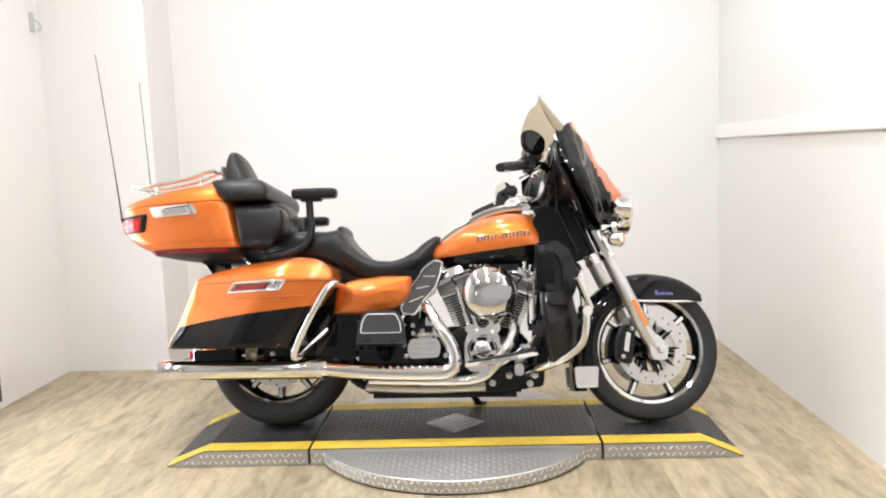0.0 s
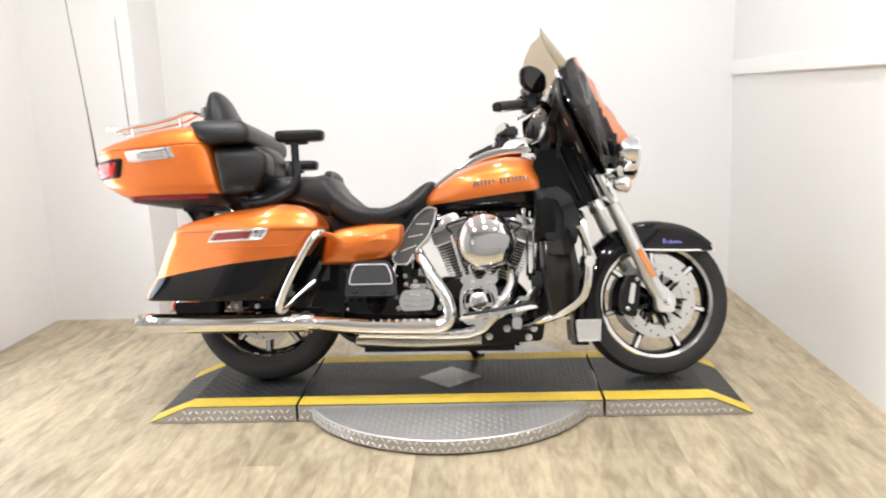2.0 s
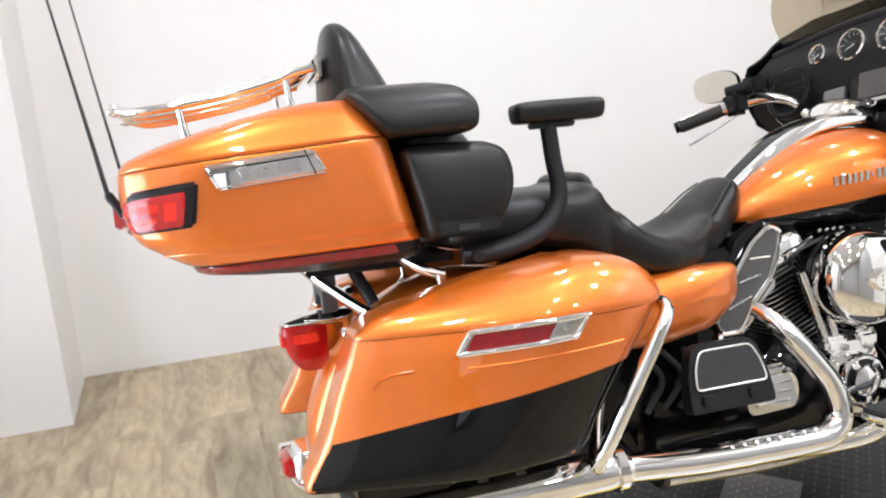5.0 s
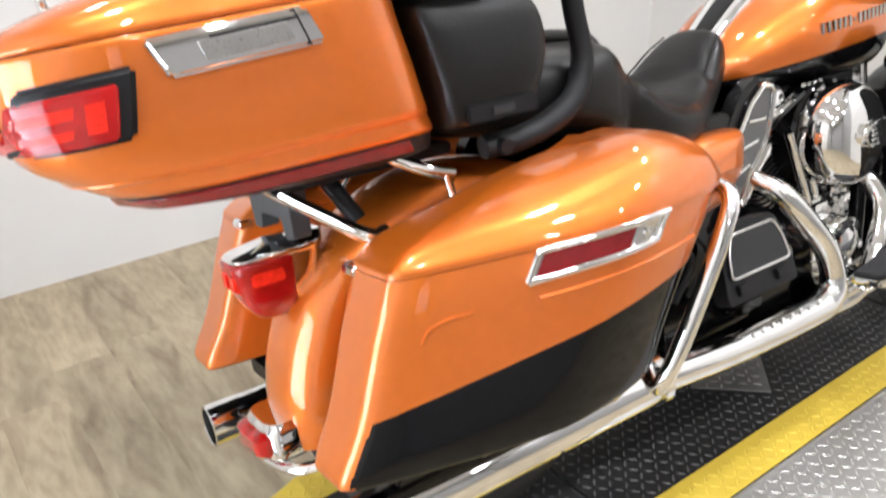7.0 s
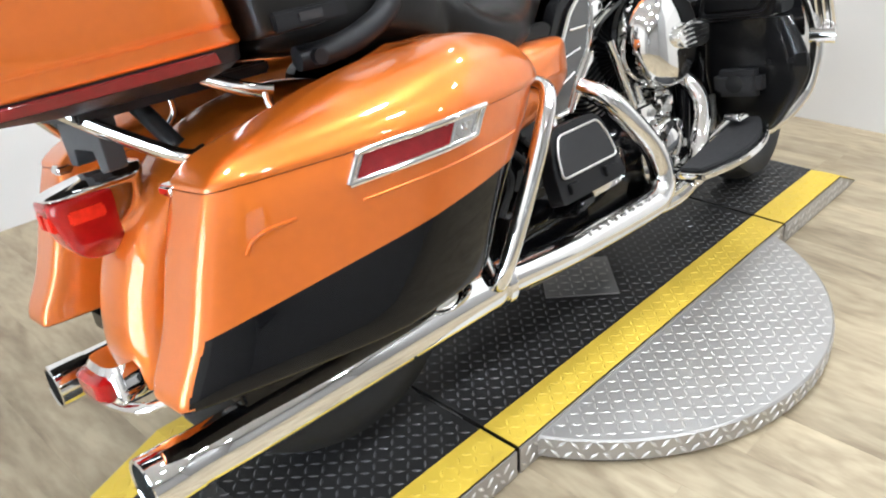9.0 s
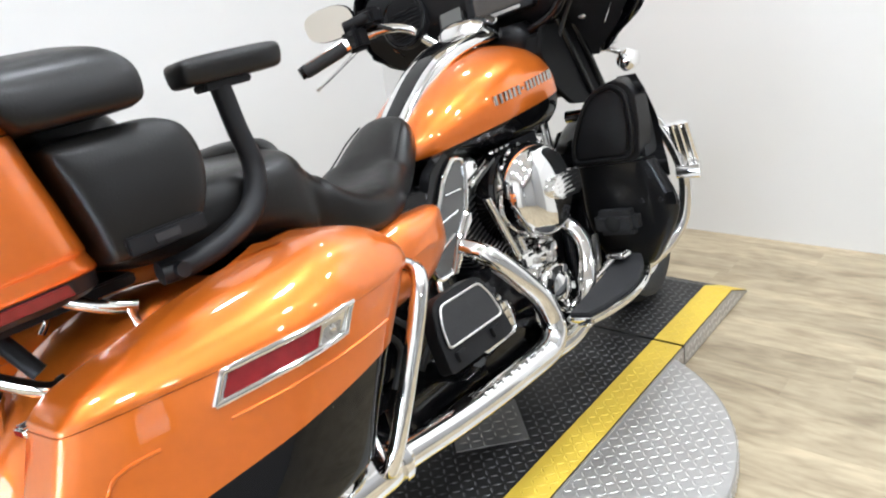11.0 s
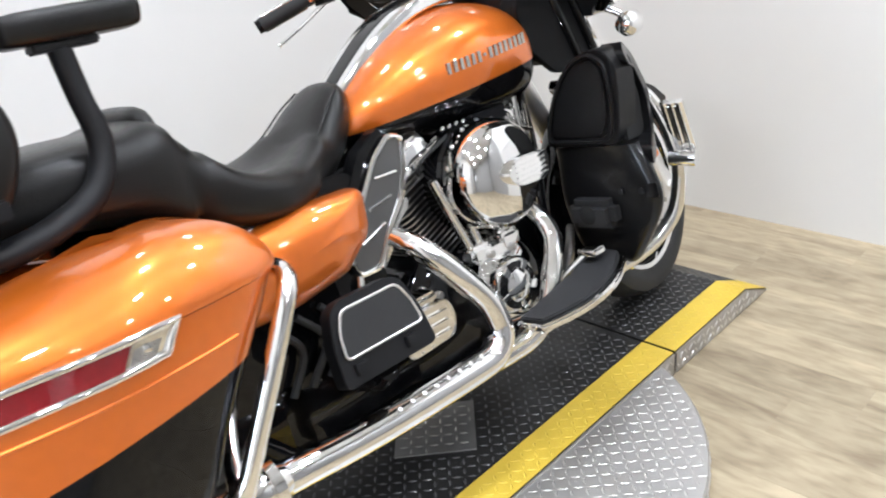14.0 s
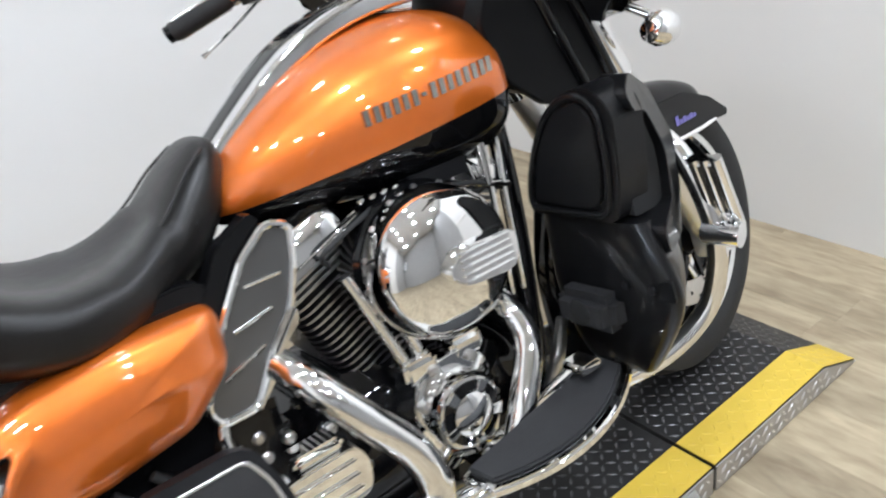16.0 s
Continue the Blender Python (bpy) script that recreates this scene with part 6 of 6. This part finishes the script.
    # an outer wing bows round a deep opening
    wing = slab(rounded([(1.150, 0.738), (1.196, 0.756), (1.246, 0.722), (1.276, 0.645), (1.270, 0.560), (1.238, 0.500), (1.160, 0.500), (1.150, 0.545), (1.212, 0.562), (1.218, 0.640), (1.196, 0.700), (1.150, 0.712)], 0.014, 4), -0.424, -0.372, None, 0.010, seg=4)
    for v in wing.verts:
        v.co.y += 0.035 * max(0.0, (v.co.z - 0.62) / 0.13) ** 1.5 + 0.55 * max(0.0, v.co.x - 1.150)
    part("fairing_wing", mirrored(wing, s), LOWER, low, "gloss black outer wing round an air opening", 50)
    part("air_vent", mirrored(slab(rounded([(1.150, 0.556), (1.216, 0.556), (1.214, 0.640), (1.192, 0.712), (1.150, 0.716)], 0.008), -0.372, -0.340, None, 0.001), s), DARKGAP, low, "dark air vent opening")
    part("vent_block", mirrored(box(1.098, 1.150, -0.334, -0.212, 0.374, 0.438, 0.016, seg=4), s), PAD, low, "dark grey vent block with oval opening")
    part("vent_oval", mirrored(revolve([(0.020, 0.0), (0.022, 0.001), (0.019, 0.003), (0, 0.002)], (1.099, -0.272, 0.408), (-1, 0, 0), 20), s), DARKGAP, low)
    part("fairing_ledge", mirrored(slab(rounded([(-0.430, 0.470), (-0.330, 0.452), (-0.330, 0.440), (-0.432, 0.436)], 0.006), 0.0, 0.004, Matrix.Translation((1.142, 0, 0)) @ Matrix.Rotation(radians(90), 4, "Z"), 0.001), s), LOWER, low)
    for y, z in ((-0.345, 0.452), (-0.395, 0.452), (-0.270, 0.288)):
        part("fairing_screw", mirrored(revolve([(0.007, 0), (0.007, 0.003), (0, 0.004)], (1.134 if z > 0.4 else 1.160, y, z), (-1, 0, 0), 10), s), STEEL if z < 0.4 else SATIN, low)
    # neck deflector between tank and fork
    nd = slab(rounded([(1.112, 0.855), (1.145, 0.915), (1.270, 0.918), (1.315, 0.815), (1.358, 0.712), (1.300, 0.690), (1.205, 0.708), (1.140, 0.765)], 0.012), -0.172, -0.156, None, 0.005)
    nk = slab(rounded([(1.100, 0.830), (1.140, 0.900), (1.200, 0.905), (1.250, 0.880), (1.310, 0.745), (1.290, 0.728), (1.200, 0.728), (1.130, 0.760)], 0.012), -0.156, -0.120, None, 0.006)
    part("neck_cover", mirrored(nk, s), DEEP, bike, "black cover beside the steering head")
    guide = part("air_deflector", mirrored(nd, s), DEEP, bike, "matt black air deflector beside the fork")
    for dx, r in ((0.0, 0.0125), (-0.062, 0.011)):
        part("deflector_rib", mirrored(tube([(1.276 + dx, -0.170, 0.925), (1.318 + dx, -0.172, 0.815), (1.360 + dx, -0.172, 0.712)], r, 14), s), BLACK, guide, "rounded gloss black rib")
    part("deflector_edge", mirrored(tube([(1.292, -0.168, 0.915), (1.334, -0.170, 0.812), (1.377, -0.170, 0.708)], 0.0042, 10), s), CHROME, guide, "bright edge along the fork")
# voltage box and hoses in front of the engine
part("oil_cooler", box(1.12, 1.165, -0.10, 0.10, 0.25, 0.48, 0.01), SATIN, bike, "black oil cooler")
part("side_stand", tube([(0.80, 0.16, 0.17), (0.83, 0.215, 0.10), (0.86, 0.262, 0.058)], 0.014, 12), BLACK, bike, "black side stand")
part("stand_foot", box(0.835, 0.895, 0.245, 0.300, 0.056, 0.064, 0.003), BLACK, bike)
part("belt_guard", slab(rounded([(-0.10, 0.36), (0.30, 0.40), (0.30, 0.43), (-0.06, 0.40)], 0.01), 0.115, 0.135, None, 0.003), BLACK, bike)
part("brake_pedal", tube([(0.92, -0.19, 0.235), (1.00, -0.235, 0.285), (1.06, -0.28, 0.335)], 0.009, 10), CHROME, bike, "chrome brake pedal")
part("pedal_pad", box(1.045, 1.085, -0.315, -0.265, 0.332, 0.348, 0.004), CHROME, bike)
for k in range(3):
    part("hose", tube([(0.36 + 0.05 * k, -0.168, 0.46), (0.40 + 0.05 * k, -0.176, 0.40), (0.36 + 0.04 * k, -0.172, 0.33)], 0.007, 8), RUBBER, bike)

# ---------------------------------------------------------------- floor: washed oak planks laid away from the front
floor = tagged(part("floor", box(XL - 0.02, XR + 0.02, YF, YB + 0.02, -0.08, -0.006, 0), DARKGAP), "washed oak vinyl plank floor", "floor", kind="structure")
PW, PL = 0.152, 1.22
rng = random.Random(4)
plank_meshes = {}


def plank(x0, x1, y0, y1):
    key = (round(x1 - x0, 3), round(y1 - y0, 3))
    if key not in plank_meshes:
        bm = box(0, key[0], 0, key[1], -0.006, 0.0, 0.0)
        top = [e for e in bm.edges if all(v.co.z > -0.001 for v in e.verts)]
        bmesh.ops.bevel(bm, geom=top, offset=0.0006, segments=1, affect="EDGES")
        finish(bm, 20)
        me = bpy.data.meshes.new("plank")
        bm.to_mesh(me)
        bm.free()
        me.materials.append(PLANK)
        plank_meshes[key] = me
    ob = new("plank", plank_meshes[key])
    ob.location = (x0, y0, 0)
    ob.parent = floor


i = 0
x = XL - 0.01
while x < XR:
    x1 = min(x + PW, XR + 0.01)
    y = YF - rng.uniform(0, 1) * PL
    while y < YB + 0.01:
        a, b = max(y, YF), min(y + PL, YB + 0.015)
        if b - a > 0.02:
            plank(x + 0.0002, x1 - 0.0002, a + 0.0002, b - 0.0002)
        y += PL
    x = x1
    i += 1
